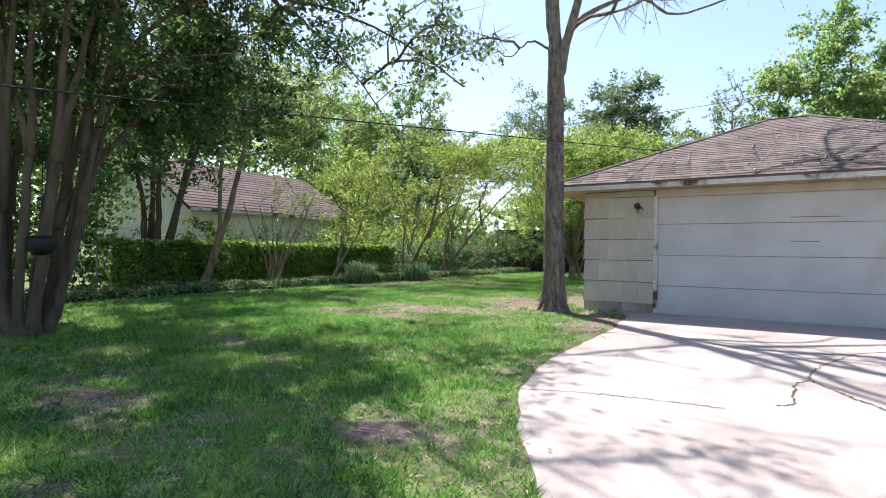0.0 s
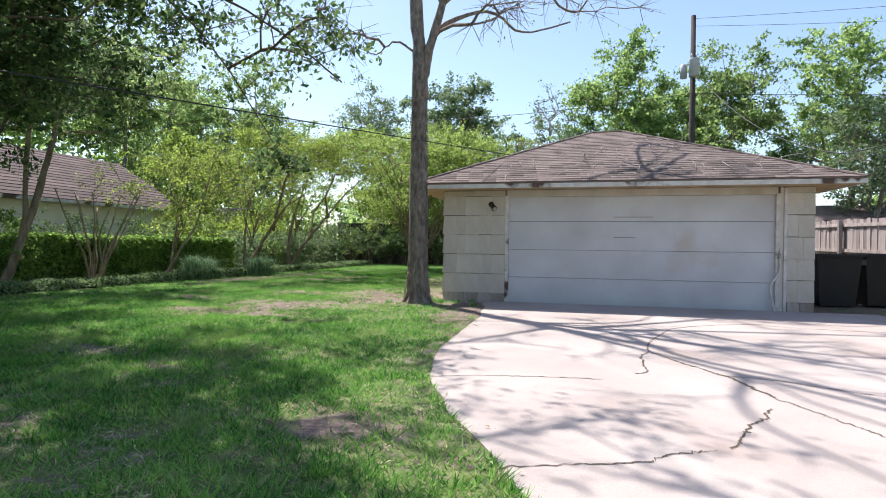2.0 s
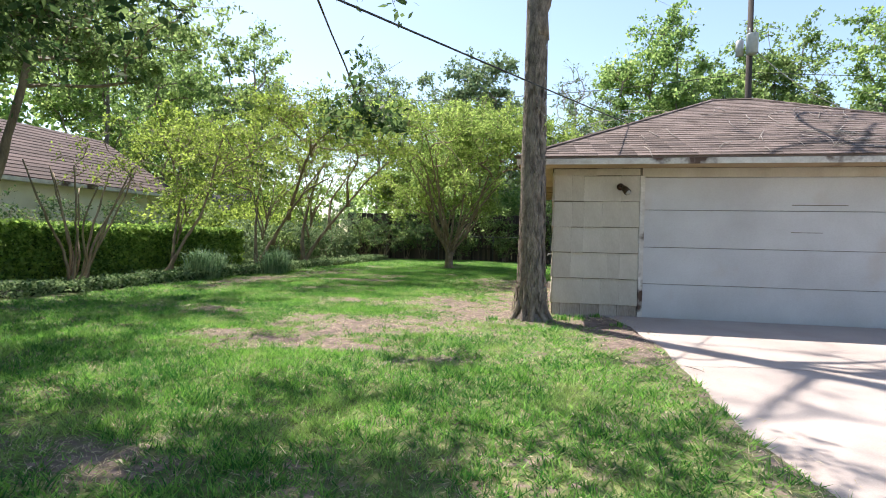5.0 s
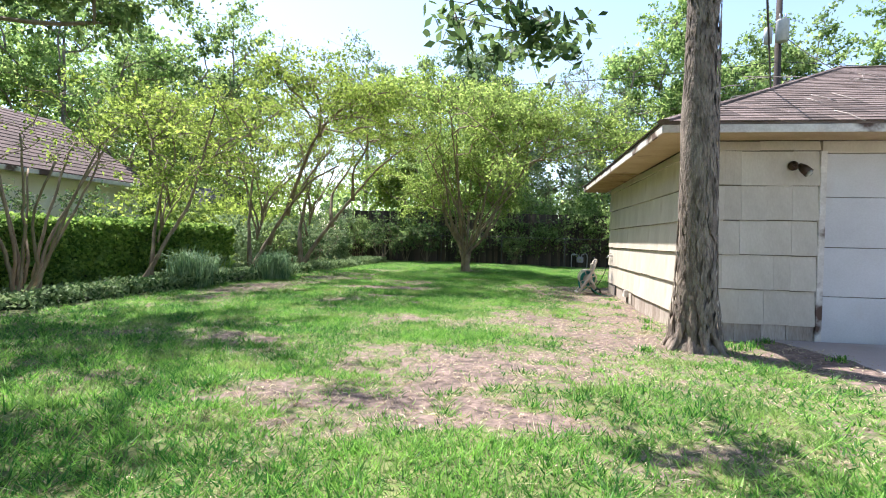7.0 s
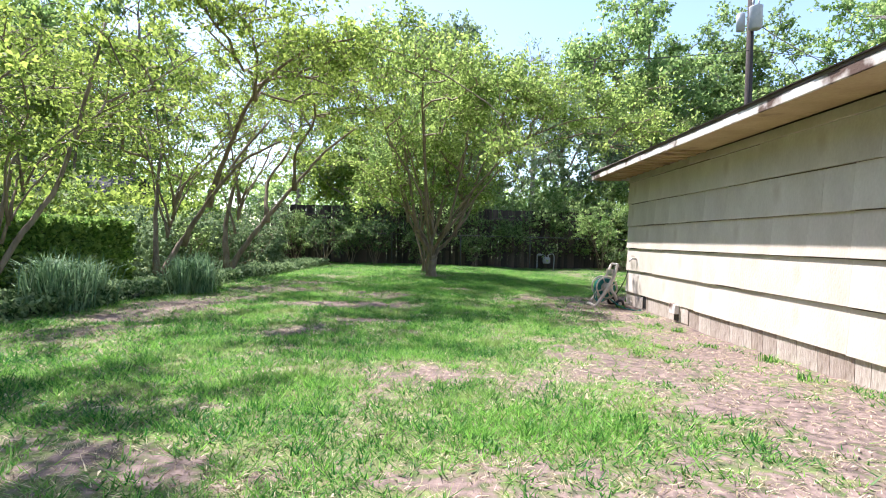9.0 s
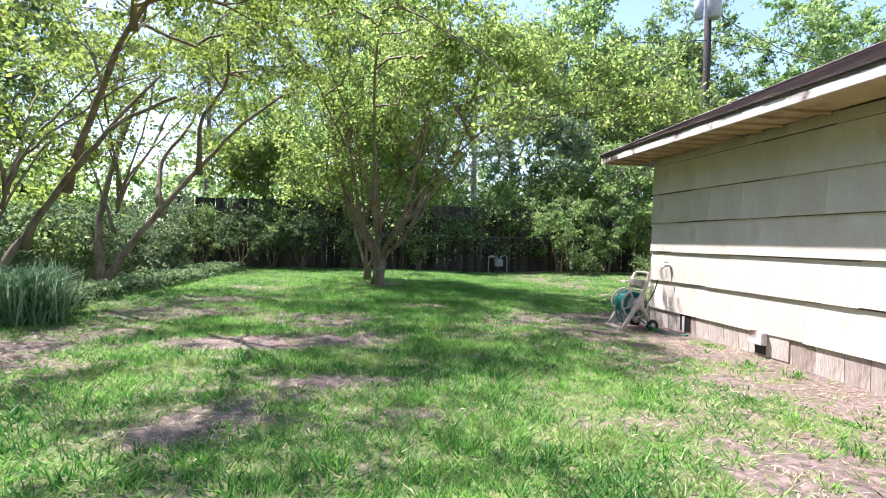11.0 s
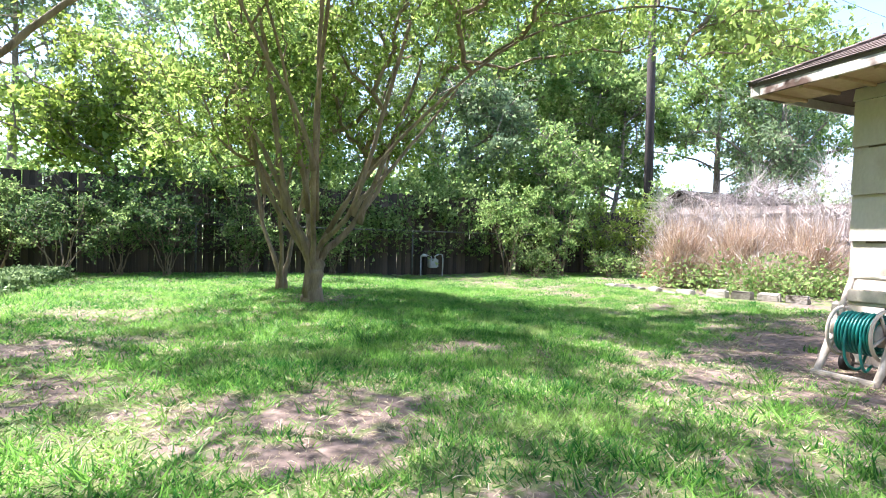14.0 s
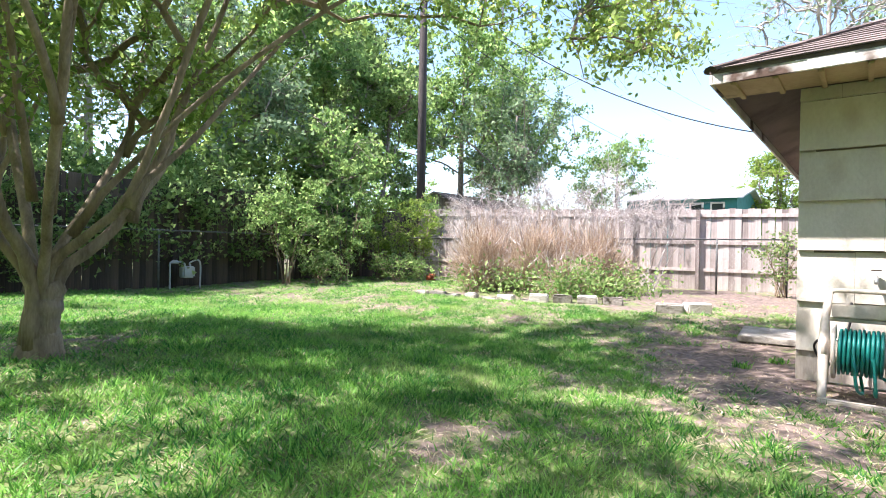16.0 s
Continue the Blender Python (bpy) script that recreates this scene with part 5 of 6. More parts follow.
def fence(name, label, p0, p1, h0, h1, mat, rails, face, seed, post_every=2.4):
    r = random.Random(seed)
    root = thing(name, (0, 0, 0), label, "fence")
    a, b = Vector((*p0, 0)), Vector((*p1, 0))
    length = (b - a).length
    ang = math.degrees(math.atan2(b.y - a.y, b.x - a.x))
    meshes = [picket(0.1435, 1.0) for _ in range(2)]
    n = int(length / 0.145)
    for i in range(n):
        p = a + (b - a) * ((i + 0.5) / n)
        h = h0 + (h1 - h0) * i / n
        ob = part("picket", meshes[i % 2], mat, root)
        ob.matrix_basis = Matrix.Translation((p.x, p.y, -0.1 + r.uniform(-0.015, 0.02))) @ pose(0, 0, 0, r.uniform(-0.6, 0.6), r.uniform(-0.5, 0.5), ang) @ Matrix.Diagonal((1, 1, h + r.uniform(-0.02, 0.02), 1))
    for z in rails:
        ob = part("rail", box(0, -0.055, -0.045, length, -0.015, 0.045, 0.004), mat, root)
        ob.matrix_basis = Matrix.Translation((a.x, a.y, z * h0)) @ pose(0, 0, 0, 0, -math.degrees(math.atan2(z * (h1 - h0), length)), ang) @ (Matrix.Identity(4) if face > 0 else Matrix.Translation((0, 0.07, 0)))
    for i in range(int(length / post_every) + 1):
        p = a + (b - a) * min(1, i * post_every / length)
        ob = part("post", box(-0.05, -0.15, -0.3, 0.05, -0.056, 1.0, 0.005) if face > 0 else box(-0.05, 0.056, -0.3, 0.05, 0.15, 1.0, 0.005), mat, root)
        h = h0 + (h1 - h0) * i * post_every / length
        ob.matrix_basis = Matrix.Translation((p.x, p.y, 0)) @ pose(0, 0, 0, 0, 0, ang) @ Matrix.Diagonal((1, 1, h - 0.12, 1))


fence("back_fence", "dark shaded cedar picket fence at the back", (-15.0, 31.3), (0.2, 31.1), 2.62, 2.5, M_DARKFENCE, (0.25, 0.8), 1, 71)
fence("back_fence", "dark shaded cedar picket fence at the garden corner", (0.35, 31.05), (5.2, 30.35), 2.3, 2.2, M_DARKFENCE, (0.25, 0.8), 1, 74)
fence("side_fence", "weathered grey cedar board fence with exposed rails", (5.3, 30.2), (6.35, 21.4), 2.4, 2.2, M_FENCE, (0.22, 0.55, 0.88), 1, 72)
fence("side_fence", "weathered grey cedar board fence with exposed rails", (6.35, 21.35), (7.4, 9.0), 2.2, 2.0, M_FENCE, (0.22, 0.55, 0.88), 1, 73)
# wire fence
chain = thing("wire_fence", (0, 0, 0), "old galvanised wire fence with a top rail", "fence")
part("top_rail", tubes("top_rail", [([(5.0, 19.2, 1.27), (4.6, 23.0, 1.27), (4.1, 26.0, 1.25), (3.6, 29.9, 1.25), (-0.5, 30.4, 1.25), (-14.6, 30.95, 1.3)], 0.018)]), M_SHADEWIRE, chain)
for x, y in ((5.0, 19.2), (4.85, 20.6), (4.6, 23.0), (4.1, 26.0), (3.6, 29.9), (1.5, 30.15), (-0.5, 30.4), (-3.6, 30.5), (-6.6, 30.62), (-9.6, 30.75), (-12.6, 30.87)):
    part("post", tubes("post", [([(x, y, -0.2), (x, y, 1.29)], 0.024)]), M_SHADEWIRE, chain)
wire = []
for i in range(90):
    s = i / 90
    x, y = 5.0 - 1.4 * s, 19.2 + 10.7 * s
    for sx in (-1, 1):
        wire.append([(x, y, 0.05), (x - sx * 0.14 * 0.9, y + sx * 1.0, 1.25)])
part("mesh", tubes("mesh", [(w, 0.0016) for w in wire], 3), M_STEEL, chain)
left_rail = thing("wire_fence", (0, 0, 0), "old wire fence overgrown with vines", "fence")
part("top_rail", tubes("top_rail", [([(-14.75, 2.0, 1.2), (-14.8, 18, 1.22), (-14.6, 30.3, 1.25)], 0.022)]), M_STEEL, left_rail)
for i in range(12):
    part("post", tubes("post", [([(-14.76, 2.0 + i * 2.55, -0.2), (-14.76, 2.0 + i * 2.55, 1.23)], 0.026)]), M_STEEL, left_rail)

# gas meter by the back fence
meter = thing("gas_meter", (-2.95, 30.7, float(ground_z(-2.95, 30.7))), "grey gas meter on its pipe stand", "gas meter")
meter.scale = (0.85, 0.85, 0.75)
part("body", box(-0.05, -0.14, 0.35, 0.30, 0.14, 0.72, 0.04), M_GREYCAN, meter)
part("pipe", tubes("pipe", [(smooth_line([(-0.35, 0, -0.1), (-0.35, 0, 0.6), (-0.33, 0, 0.85), (-0.1, 0, 0.86), (0.05, 0, 0.8), (0.05, 0, 0.7)]), 0.025), (smooth_line([(0.22, 0, 0.7), (0.22, 0, 0.84), (0.5, 0, 0.84), (0.5, 0, -0.1)]), 0.025)]), M_GREYCAN, meter)
part("regulator", tubes("regulator", [([(-0.22, 0, 0.80), (-0.22, 0, 0.86), (-0.22, 0, 0.92)], [0.10, 0.12, 0.05])], 12), M_GREYCAN, meter)

# dark bins and their shade to the side of the garage
for i, (x, y) in enumerate(((5.0, 13.0), (5.95, 13.1))):
    bin_ = thing("rubbish_bin", (x, y, float(ground_z(x, y)) - 0.02), "large black wheeled plastic bin beside the garage", "bin", "black wheeled bins")
    bm = box(-0.42, -0.36, 0.05, 0.42, 0.36, 1.1)
    for v in bm.verts:
        if v.co.z < 0.5:
            v.co.x *= 0.8
            v.co.y *= 0.8
    part("body", bm, M_BLACK, bin_)
    part("lid", box(-0.45, -0.42, 1.102, 0.45, 0.40, 1.17, 0.02), M_BLACK, bin_)
    for s in (-0.3, 0.3):
        part("wheel", tubes("wheel", [([(s - 0.03, 0.33, 0.1), (s + 0.03, 0.33, 0.1)], 0.1)], 14), M_BLACK, bin_)

# ---- utility pole and wires ----
pole = thing("utility_pole", (5.60, 30.55, 0), "dark wooden utility pole with a grey transformer", "utility pole")
part("post", tubes("post", [([(0, 0, -0.5), (0, 0, 6), (0, 0, 13.6)], [0.17, 0.155, 0.12])], 14), M_POLE, pole)
can = part("transformer", tubes("transformer", [([(-0.02, -0.42, 10.2), (-0.02, -0.42, 10.24), (-0.02, -0.42, 11.1), (-0.02, -0.42, 11.15), (-0.02, -0.42, 11.2)], [0.2, 0.26, 0.26, 0.27, 0.1])], 18), M_GREYCAN, pole, "grey cylindrical transformer can")
part("bushing", tubes("bushing", [([(0.08, -0.42, 11.2), (0.1, -0.42, 11.45)], [0.05, 0.03])], 8), M_GREYCAN, can)
part("bushing", tubes("bushing", [([(-0.14, -0.42, 11.2), (-0.16, -0.42, 11.45)], [0.05, 0.03])], 8), M_GREYCAN, can)
part("bracket", box(-0.12, -0.2, 10.4, 0.12, -0.12, 10.9, 0.01), M_STEEL, pole)
part("transformer", tubes("transformer", [([(-0.48, -0.1, 10.25), (-0.48, -0.1, 10.95), (-0.48, -0.1, 11.0)], [0.17, 0.17, 0.08])], 14), M_GREYCAN, pole, "smaller grey transformer can")


def cable(label, p0, p1, sag, r=0.012, mat=M_WIRE):
    a, b = np.array(p0, float), np.array(p1, float)
    t = np.linspace(0, 1, 25)[:, None]
    line = a + (b - a) * t - np.array([0, 0, 1]) * sag * 4 * t * (1 - t)
    tagged(part("overhead_cable", tubes("overhead_cable", [(line, r)], 5), mat), label, "cable", "overhead cables")


cable("black service cable crossing the garden to the garage roof", (-10.9, -7.27, 2.27), (-2.06, 13.0, 3.47), 0.03, 0.010)
cable("black overhead cable running from the pole along the back", (-26.07, 31.59, 10.03), (5.60, 30.45, 9.44), 0.98, 0.016)
cable("black service cable dropping from the pole past the garage", (8.46, 20.4, 4.44), (5.60, 30.45, 10.74), 0.96, 0.018)
cable("black service cable leading on to a house", (8.46, 20.4, 4.44), (14.0, 2.0, 5.2), 0.1, 0.018)
cable("black overhead cable leading away from the pole", (5.60, 30.45, 9.44), (50, 33, 10.5), 1.0, 0.016)
cable("thin overhead cable high up", (5.60, 30.45, 13.0), (50, 34, 14.5), 0.8, 0.010)
cable("thin overhead cable high up", (5.60, 30.45, 13.4), (50, 30, 15.0), 0.8, 0.010)

# ---- houses beyond ----
def gable_house(name, label, x0, y0, x1, y1, wall_h, rise, wall_mat, roof_mat, ridge="y", over=0.35, boards=True):
    root = thing(name, (0, 0, 0), label, "house")
    t = 0.15
    cx, cy = (x0 + x1) / 2, (y0 + y1) / 2
    for c in ((x0, y0, x1, y0 + t), (x0, y1 - t, x1, y1), (x0, y0 + t, x0 + t, y1 - t), (x1 - t, y0 + t, x1, y1 - t)):
        part("wall", box(c[0], c[1], -0.2, c[2], c[3], wall_h), wall_mat, root)
    if ridge == "y":
        e = [(x0 - over, y0 - over), (x1 + over, y0 - over), (x1 + over, y1 + over), (x0 - over, y1 + over)]
        top = [(cx, y0 - over), (cx, y1 + over)]
        gab = [((x0, y0, wall_h), (x1, y0, wall_h), (cx, y0, wall_h + rise * 0.93)), ((x0, y1, wall_h), (x1, y1, wall_h), (cx, y1, wall_h + rise * 0.93))]
        planes = ((0, 4, 5, 3), (4, 1, 2, 5))
    else:
        e = [(x0 - over, y0 - over), (x1 + over, y0 - over), (x1 + over, y1 + over), (x0 - over, y1 + over)]
        top = [(x0 - over, cy), (x1 + over, cy)]
        gab = [((x0, y0, wall_h), (x0, y1, wall_h), (x0, cy, wall_h + rise * 0.93)), ((x1, y0, wall_h), (x1, y1, wall_h), (x1, cy, wall_h + rise * 0.93))]
        planes = ((0, 1, 5, 4), (4, 5, 2, 3))
    drop = rise * over / ((x1 - x0) / 2 if ridge == "y" else (y1 - y0) / 2)
    rvv = [(a, b, wall_h - drop + 0.1) for a, b in e] + [(a, b, wall_h + rise + 0.1) for a, b in top]
    rvv += [(a, b, c - 0.1) for a, b, c in rvv]
    fs = [f for f in planes] + [tuple(q + 6 for q in reversed(f)) for f in planes]
    rim = ((0, 4, 1), (3, 5, 2)) if ridge == "y" else ((0, 4, 3), (1, 5, 2))
    for a, b, c in rim:
        fs += [(a, b, b + 6, a + 6), (b, c, c + 6, b + 6)]
    fs += [(0, 3, 9, 6), (1, 2, 8, 7)] if ridge == "y" else [(0, 1, 7, 6), (3, 2, 8, 9)]
    rf = part("roof", mesh_of("roof", rvv, fs), roof_mat, root)
    for g in gab:
        out = 0.06 if g[0][1] == y0 or g[0][0] == x0 else -0.06
        v = list(g) + [((a, b + out, c) if ridge == "y" else (a + out, b, c)) for a, b, c in g]
        part("gable", mesh_of("gable", v, [(0, 1, 2), (5, 4, 3), (0, 3, 4, 1), (1, 4, 5, 2), (2, 5, 3, 0)]), wall_mat, root)
    return root, rf


nb, nb_roof = gable_house("neighbour_garage", "white clapboard outbuilding with a red-brown shingle roof", -24.9, 12.0, -18.2, 20.4, 2.75, 2.0, M_WHITESIDE, M_REDROOF)
for i in range(14):
    z = -0.1 + i * 0.2
    part("clapboard", mesh_of("clapboard", [(-18.195, 11.98, z), (-18.195, 20.42, z), (-18.165, 20.42, z), (-18.165, 11.98, z), (-18.195, 11.98, z + 0.2), (-18.195, 20.42, z + 0.2), (-18.185, 20.42, z + 0.2), (-18.185, 11.98, z + 0.2)],
                              [(0, 1, 2, 3), (7, 6, 5, 4), (0, 4, 5, 1), (1, 5, 6, 2), (2, 6, 7, 3), (3, 7, 4, 0)]), M_WHITESIDE, nb)
    part("clapboard", mesh_of("clapboard", [(-24.9, 11.995, z), (-18.2, 11.995, z), (-18.2, 11.965, z), (-24.9, 11.965, z), (-24.9, 11.995, z + 0.2), (-18.2, 11.995, z + 0.2), (-18.2, 11.985, z + 0.2), (-24.9, 11.985, z + 0.2)],
                              [(0, 1, 2, 3), (7, 6, 5, 4), (0, 4, 5, 1), (1, 5, 6, 2), (2, 6, 7, 3), (3, 7, 4, 0)]), M_WHITESIDE, nb)
part("garage_door", box(-23.6, 11.93, -0.1, -21.0, 11.96, 2.0, 0.01), M_DOOR, nb, "pale closed garage door")
part("gutter", box(-17.86, 11.7, 2.52, -17.78, 20.7, 2.64, 0.01), M_FASCIA, nb)
nslope = 17
for i in range(nslope):
    s = i / nslope
    x, z = -17.85 + (-21.55 + 17.85) * s, 2.65 + 2.2 * s
    part("shingle_course", mesh_of("shingle_course", [(x, 11.66, z + 0.005), (x, 20.74, z + 0.005), (x - 0.22, 20.74, z + 0.125), (x - 0.22, 11.66, z + 0.125), (x, 11.66, z + 0.03), (x, 20.74, z + 0.03), (x - 0.22, 20.74, z + 0.142), (x - 0.22, 11.66, z + 0.142)],
                              [(0, 1, 2, 3), (7, 6, 5, 4), (0, 4, 5, 1), (1, 5, 6, 2), (2, 6, 7, 3), (3, 7, 4, 0)]), M_REDROOF, nb_roof)
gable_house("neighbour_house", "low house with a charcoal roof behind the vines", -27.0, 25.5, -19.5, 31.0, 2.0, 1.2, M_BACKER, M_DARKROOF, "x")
gable_house("back_house", "house with a brown roof behind the side fence", 11.5, 31.0, 18.0, 38.0, 2.2, 1.4, M_FENCE, M_SHINGLE, "x")
teal, _ = gable_house("teal_outbuilding", "teal house with small white-framed windows beyond the fence", 24.0, 23.4, 31.0, 29.5, 4.0, 0.7, M_TEAL, M_GREYCAN, "y")
for y in (24.0, 25.1, 26.2):
    w = part("window", box(23.92, y, 3.2, 23.99, y + 0.75, 3.75, 0.01), M_FASCIA, teal, "small white-framed window")
    part("pane", box(23.905, y + 0.1, 3.3, 23.918, y + 0.65, 3.65), M_PANE, w)

# ---- hose reel cart ----
reel = thing("hose_reel_cart", (-4.31, 17.84, -0.15), "beige plastic hose reel cart wound with teal hose", "hose reel")
reel.scale = (0.84, 0.84, 0.86)
for s in (-0.27, 0.27):
    part("side_frame", tubes("side_frame", [([(0.0, s, 0.02), (0.10, s, 0.16), (0.30, s, 0.48), (0.42, s, 0.72), (0.50, s * 0.9, 0.96)], [0.034, 0.036, 0.05, 0.036, 0.03]),
                                            ([(0.30, s, 0.48), (0.44, s, 0.30), (0.52, s, 0.10)], [0.045, 0.035, 0.03])], 8), M_BEIGE, reel)
    part("hub_plate", tubes("hub_plate", [([(0.30, s - 0.02, 0.46), (0.30, s + 0.02, 0.46)], 0.10)], 16), M_BEIGE, reel)
    rim = [(0.28 + 0.235 * math.cos(a * 0.2618), s * 0.72, 0.45 + 0.235 * math.sin(a * 0.2618)) for a in range(25)]
    part("drum_flange", tubes("drum_flange", [(rim, 0.018)], 8), M_BEIGE, reel)
    for a in range(4):
        c, d = math.cos(a * 1.5708 + 0.4), math.sin(a * 1.5708 + 0.4)
        part("flange_spoke", tubes("flange_spoke", [([(0.28, s * 0.72, 0.45), (0.28 + 0.23 * c, s * 0.72, 0.45 + 0.23 * d)], 0.016)], 6), M_BEIGE, reel)
    wheel = part("wheel", tubes("wheel", [([(0.55, s * 1.12 - 0.025, 0.10), (0.55, s * 1.12 + 0.025, 0.10)], 0.10)], 18), M_BLACK, reel)
    part("wheel_hub", tubes("wheel_hub", [([(0.55, s * 1.12 - 0.03, 0.10), (0.55, s * 1.12 + 0.03, 0.10)], 0.045)], 12), M_BEIGE, wheel)
part("foot_bar", box(-0.05, -0.30, 0.0, 0.03, 0.30, 0.07, 0.012), M_BEIGE, reel)
part("handle", tubes("handle", [([(0.50, -0.24, 0.95), (0.51, -0.20, 0.98), (0.51, 0.20, 0.98), (0.50, 0.24, 0.95)], 0.022)], 8), M_BEIGE, reel)
part("tray", box(0.38, -0.22, 0.74, 0.44, 0.22, 0.86, 0.01), M_BEIGE, reel)
part("cross_bar", tubes("cross_bar", [([(0.42, -0.27, 0.72), (0.42, 0.27, 0.72)], 0.02)], 6), M_BEIGE, reel)
part("axle", tubes("axle", [([(0.55, -0.33, 0.10), (0.55, 0.33, 0.10)], 0.012)], 6), M_STEEL, reel)
part("drum", tubes("drum", [([(0.28, -0.19, 0.45), (0.28, 0.19, 0.45)], 0.11)], 16), M_BEIGE, reel)
coil = []
for layer, (rad, turns) in enumerate(((0.135, 13), (0.165, 12), (0.195, 10))):
    pts = []
    for i in range(turns * 16):
        a = i * 2 * math.pi / 16
        pts.append((0.28 + (rad + 0.004 * math.sin(i * 0.9)) * math.cos(a), -0.165 + 0.33 * i / (turns * 16), 0.45 + (rad + 0.004 * math.sin(i * 1.3)) * math.sin(a)))
    coil.append((pts, 0.0135))
coil.append((smooth_line([(0.10, 0.05, 0.5), (0.05, 0.04, 0.35), (0.08, 0.02, 0.17), (0.2, -0.02, 0.12), (0.34, 0.0, 0.25)]), 0.0135))
coil.append((smooth_line([(0.12, -0.08, 0.52), (0.06, -0.1, 0.3), (0.12, -0.11, 0.12), (0.25, -0.10, 0.16)]), 0.0135))
coil.append((smooth_line([(0.30, -0.16, 0.25), (0.45, -0.30, 0.12), (0.6, -0.5, 0.03), (0.75, -0.75, 0.02), (0.80, -0.95, 0.05)]), 0.0135))
part("hose", tubes("hose", coil, 6), M_HOSE, reel, "coiled teal garden hose")
part("bib_hose", tubes("bib_hose", [(smooth_line([(0.85, 0.08, 0.85), (0.78, 0.1, 0.6), (0.62, 0.25, 0.25), (0.6, 0.36, 0.4), (0.5, 0.33, 0.5), (0.34, 0.29, 0.46)]), 0.011)], 6), M_BLACK, reel, "black feeder hose")
rust = part("garden_ornament", tubes("garden_ornament", [([(0, 0, 0), (0, 0, 0.12), (0, 0, 0.2)], [0.14, 0.16, 0.10])], 12), M_RUST)
rust.location = (3.4, 28.2, float(ground_z(3.4, 28.2)))
tagged(rust, "small rust-orange pot near the fence corner", "pot")

# ---- grass ----
def blades(count, per, seed, dry):
    """Tufts of blades that lean out from their middle; thinner where the earth is bare."""
    rng = np.random.default_rng(seed)
    want_tufts = count // per
    x, y = rng.uniform(-13.2, 5.5, want_tufts * 5).astype(np.float32), rng.uniform(-1.5, 30.9, want_tufts * 5).astype(np.float32)
    line = smooth_line([(-0.6, -1.5, 0), (-1.5, 1.0, 0), (-4, 3.5, 0), (-6.5, 7, 0), (-7.8, 12, 0), (-8.0, 17, 0), (-6, 20, 0), (-3, 22, 0)], 2)[:, :2].astype(np.float32)
    d = np.min(np.hypot(x[:, None] - line[None, :, 0], y[:, None] - line[None, :, 1]), axis=1)
    bare = bare_share(x, y)
    want = 1 / (1 + (d / 3.4) ** 2)
    want = want * (np.clip((0.66 - bare) / 0.42, 0.015, 1) if not dry else np.clip(0.12 + 1.3 * bare, 0, 1) * np.clip((1.0 - bare) / 0.35, 0.12, 1))
    inside = (x < drive_edge(y) - 0.01) | (y > 18.6)
    inside &= ~((x > GX0 - 0.05) & (y > 11.3) & (y < 18.5))
    inside &= ~((x < -12.9 + 0.03 * y) & (x < -12.5))
    inside &= ~((x > -0.2) & (y > 20.2) & (y < 26))
    keep = inside & (rng.random(len(x)) < want)
    x, y, d, bare = (q[keep][:want_tufts] for q in (x, y, d, bare))
    size = rng.uniform(0.55, 1.25, len(x)) * (0.65 + 0.7 * (0.5 + 0.5 * wave(x, y, 0.5, seed + 5))) * (1 - 0.55 * bare)
    tx, ty, d, size = (np.repeat(q, per) for q in (x, y, d, size))
    n = len(tx)
    off = rng.normal(0, 0.030, (n, 2)) * (1 + 0.12 * d[:, None])
    bx, by = tx + off[:, 0], ty + off[:, 1]
    ok = (bx < drive_edge(by)) | (by > 18.6)
    bx, by, off, d, size = (q[ok] for q in (bx, by, off, d, size))
    n = len(bx)
    h = rng.uniform(0.022, 0.078, n) * size * (0.55 if dry else 1.0)
    w = rng.uniform(0.0030, 0.0066, n) * (0.7 if dry else 1.0) * (1 + d * 0.14)
    ang = rng.uniform(0, 2 * np.pi, n)
    lean = rng.normal(0, 0.50 if not dry else 1.3, (n, 2)) * h[:, None] + off * (0.9 if not dry else 0.5)
    b = np.stack([bx, by, ground_z(bx, by) - 0.004], axis=1)
    s = np.stack([np.cos(ang) * w, np.sin(ang) * w, 0 * w], axis=1)
    t = b + np.stack([lean[:, 0], lean[:, 1], h], axis=1)
    return quads_mesh("grass", np.stack([b - s, b + s, t], axis=1), 3)


tagged(part("grass", blades(590000, 8, 81, False), M_BLADE), "patchy green lawn grass", "grass", kind="stuff")
tagged(part("dry_grass", blades(330000, 5, 82, True), M_DRY), "thin dry straw-coloured grass and litter", "grass", kind="stuff")

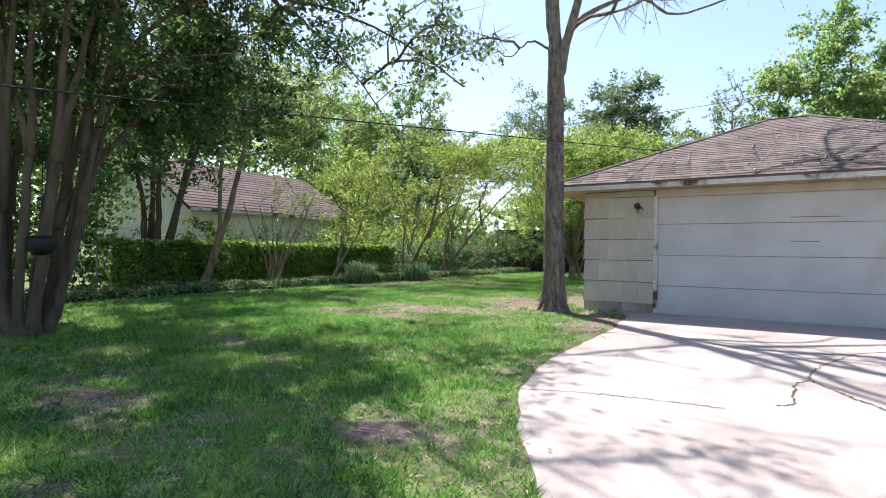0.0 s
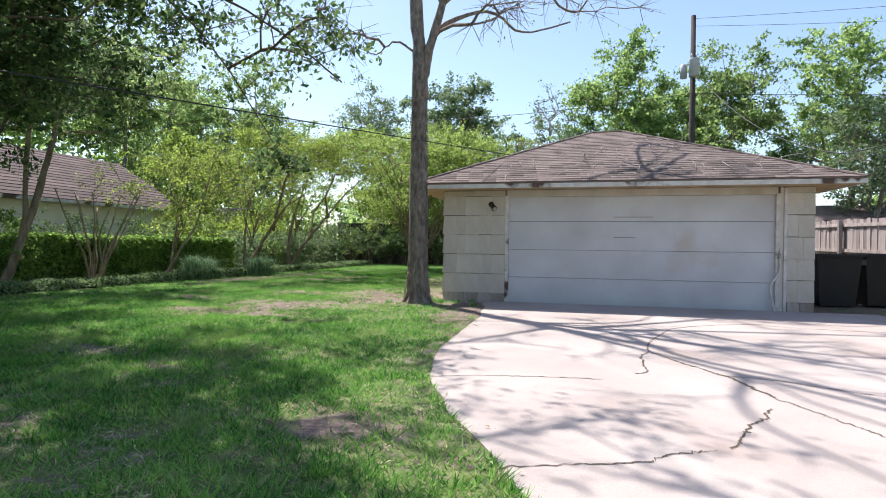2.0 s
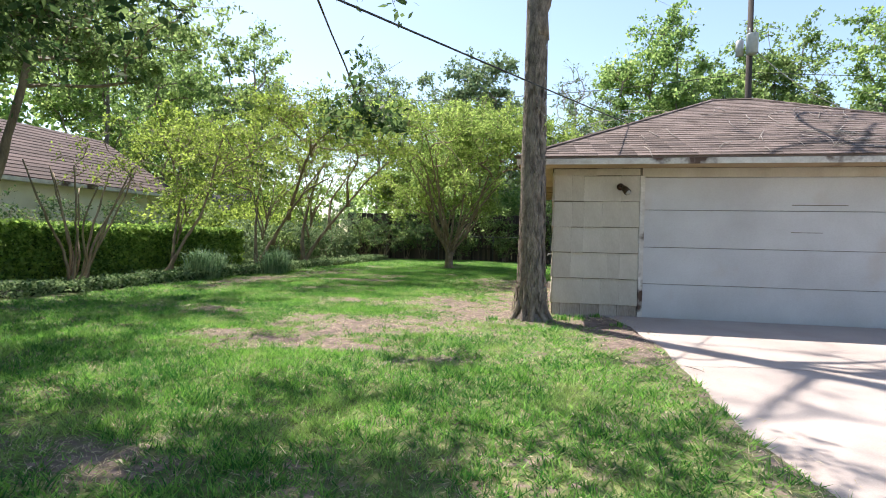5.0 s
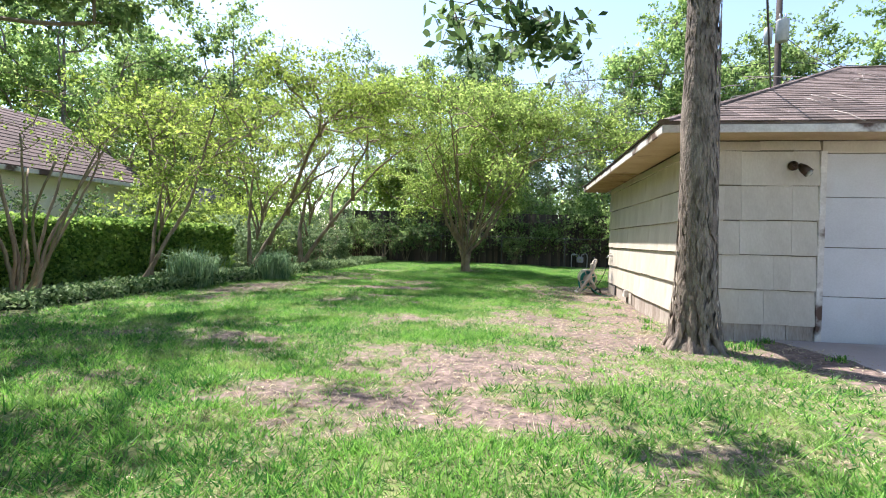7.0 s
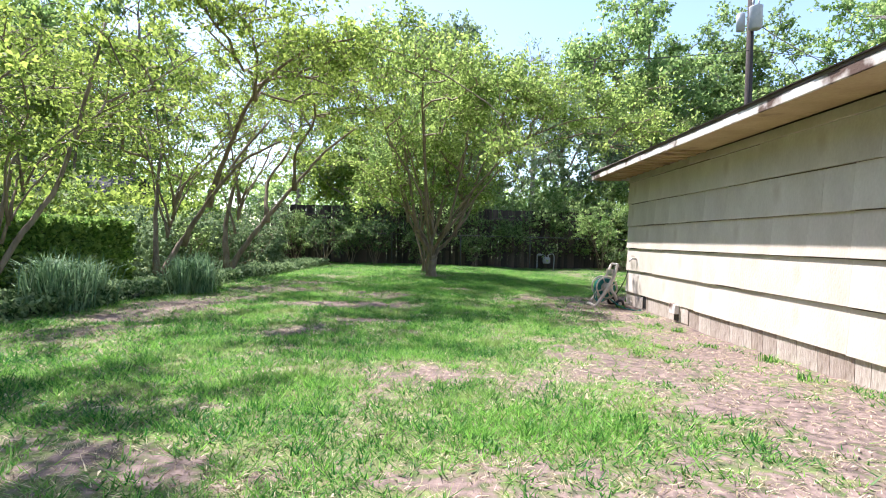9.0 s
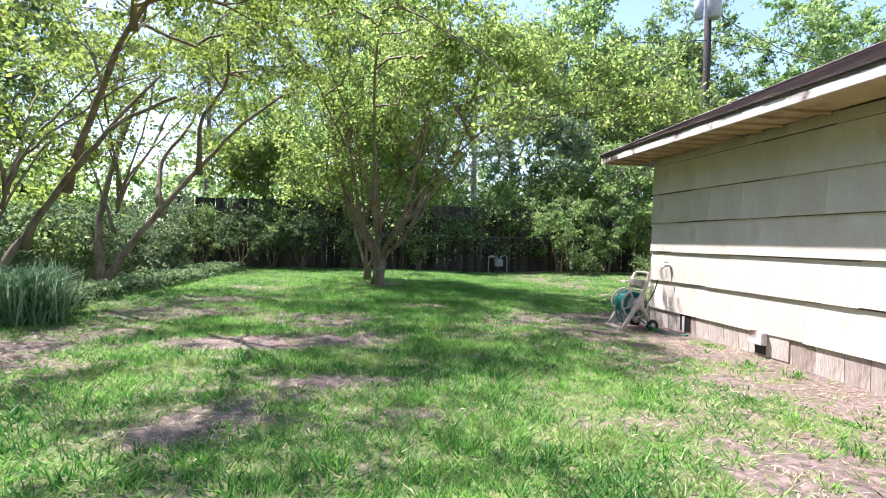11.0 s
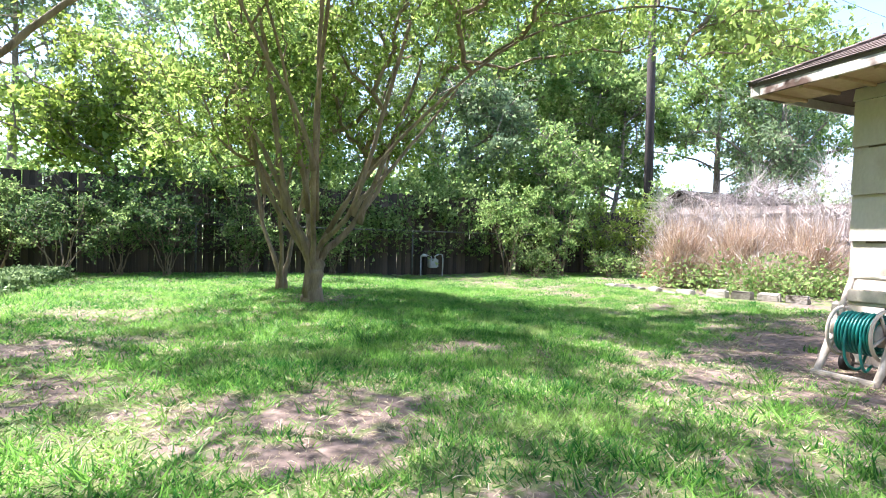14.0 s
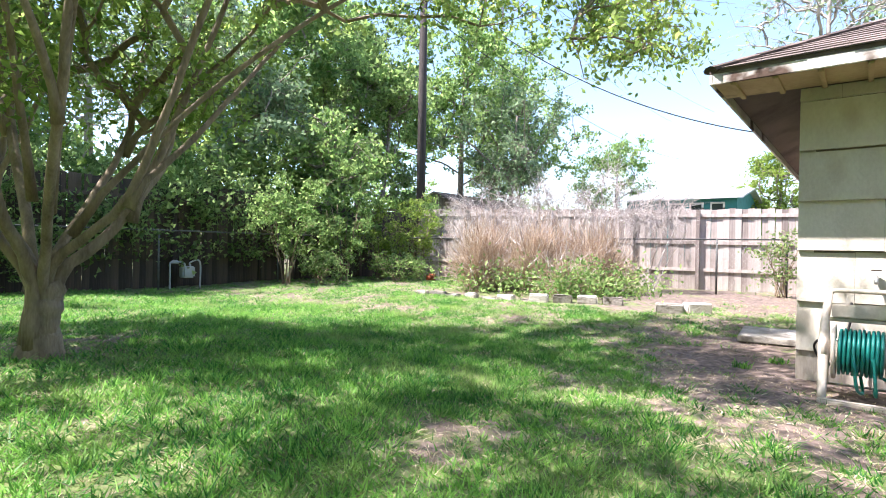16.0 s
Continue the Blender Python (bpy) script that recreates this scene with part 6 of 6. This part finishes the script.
# twigs and dead leaves on roof and ground
rng = np.random.default_rng(91)
for name, count, mat, label in (("ground_litter", 700, M_DARKFENCE, "fallen twigs and bark on the lawn"), ("straw_litter", 9000, M_DRY, "dry straw and dead leaves on bare earth")):
    x, y = rng.uniform(-12.3, -0.6, count * 14), rng.uniform(1.2, 24, count * 14)
    ok = ~((x > GX0 - 0.1) & (y > 11.4)) & (x < drive_edge(y) + 0.25)
    ok &= rng.random(len(x)) < 0.05 + 1.3 * np.maximum(0.0, bare_share(x, y) - 0.2)
    x, y = x[ok][:count], y[ok][:count]
    n = len(x)
    z = np.maximum(ground_z(x, y), np.where(x > drive_edge(y), -0.058, -1.0)) + 0.008
    a, l = rng.uniform(0, 6.28, n), rng.uniform(0.02, 0.09, n) * np.where((rng.random(n) < 0.2) & (mat is M_DARKFENCE), 1.5, 0.42)
    c, d = np.cos(a) * l, np.sin(a) * l
    k = 0.06 if mat is M_DARKFENCE else rng.uniform(0.06, 0.25, n)
    q = np.stack([np.stack(p, axis=1) for p in ((x - c, y - d, z), (x - d * k, y + c * k, z + 0.012), (x + c, y + d, z + 0.006), (x + d * k, y - c * k, z + 0.010))], axis=1)
    tagged(part(name, quads_mesh(name, q), mat), label, "litter", kind="stuff")
lines = []
for i in range(70):
    x = rng.normal(1.2, 1.1) if i % 2 else rng.uniform(-3, 4)
    y = rng.uniform(EY0 + 0.1, RY - 0.8)
    zz = EZ + (RZ - EZ) * (y - EY0) / (RY - EY0) + 0.035
    a, l = rng.uniform(0, 6.28), rng.uniform(0.1, 0.45)
    dx, dy = math.cos(a) * l, math.sin(a) * l * 0.8
    sl = (RZ - EZ) / (RY - EY0)
    lines.append(([(x - dx, y - dy, zz - dy * sl), (x + 0.1 * dy, y + 0.05, zz + 0.05 * sl + 0.01), (x + dx, y + dy, zz + dy * sl)], 0.006))
tagged(part("roof_litter", tubes("roof_litter", lines, 4), M_GREYBARK), "dry twigs lying on the shingles", "litter", kind="stuff")

# ---- siding pieces last ----
siding(garage, (DX0 - 0.042, GY0, 0), 180, DX0 - 0.042 - GX0, 1, (0.3, 0.2, 0.4, 0.61))
siding(garage, (GX1, GY0, 0), 180, GX1 - DX1 - 0.165, 2, (0.3, 0.2, 0.4))
siding(west, (GX0, GY0, 0), 90, GY1 - GY0, 3)
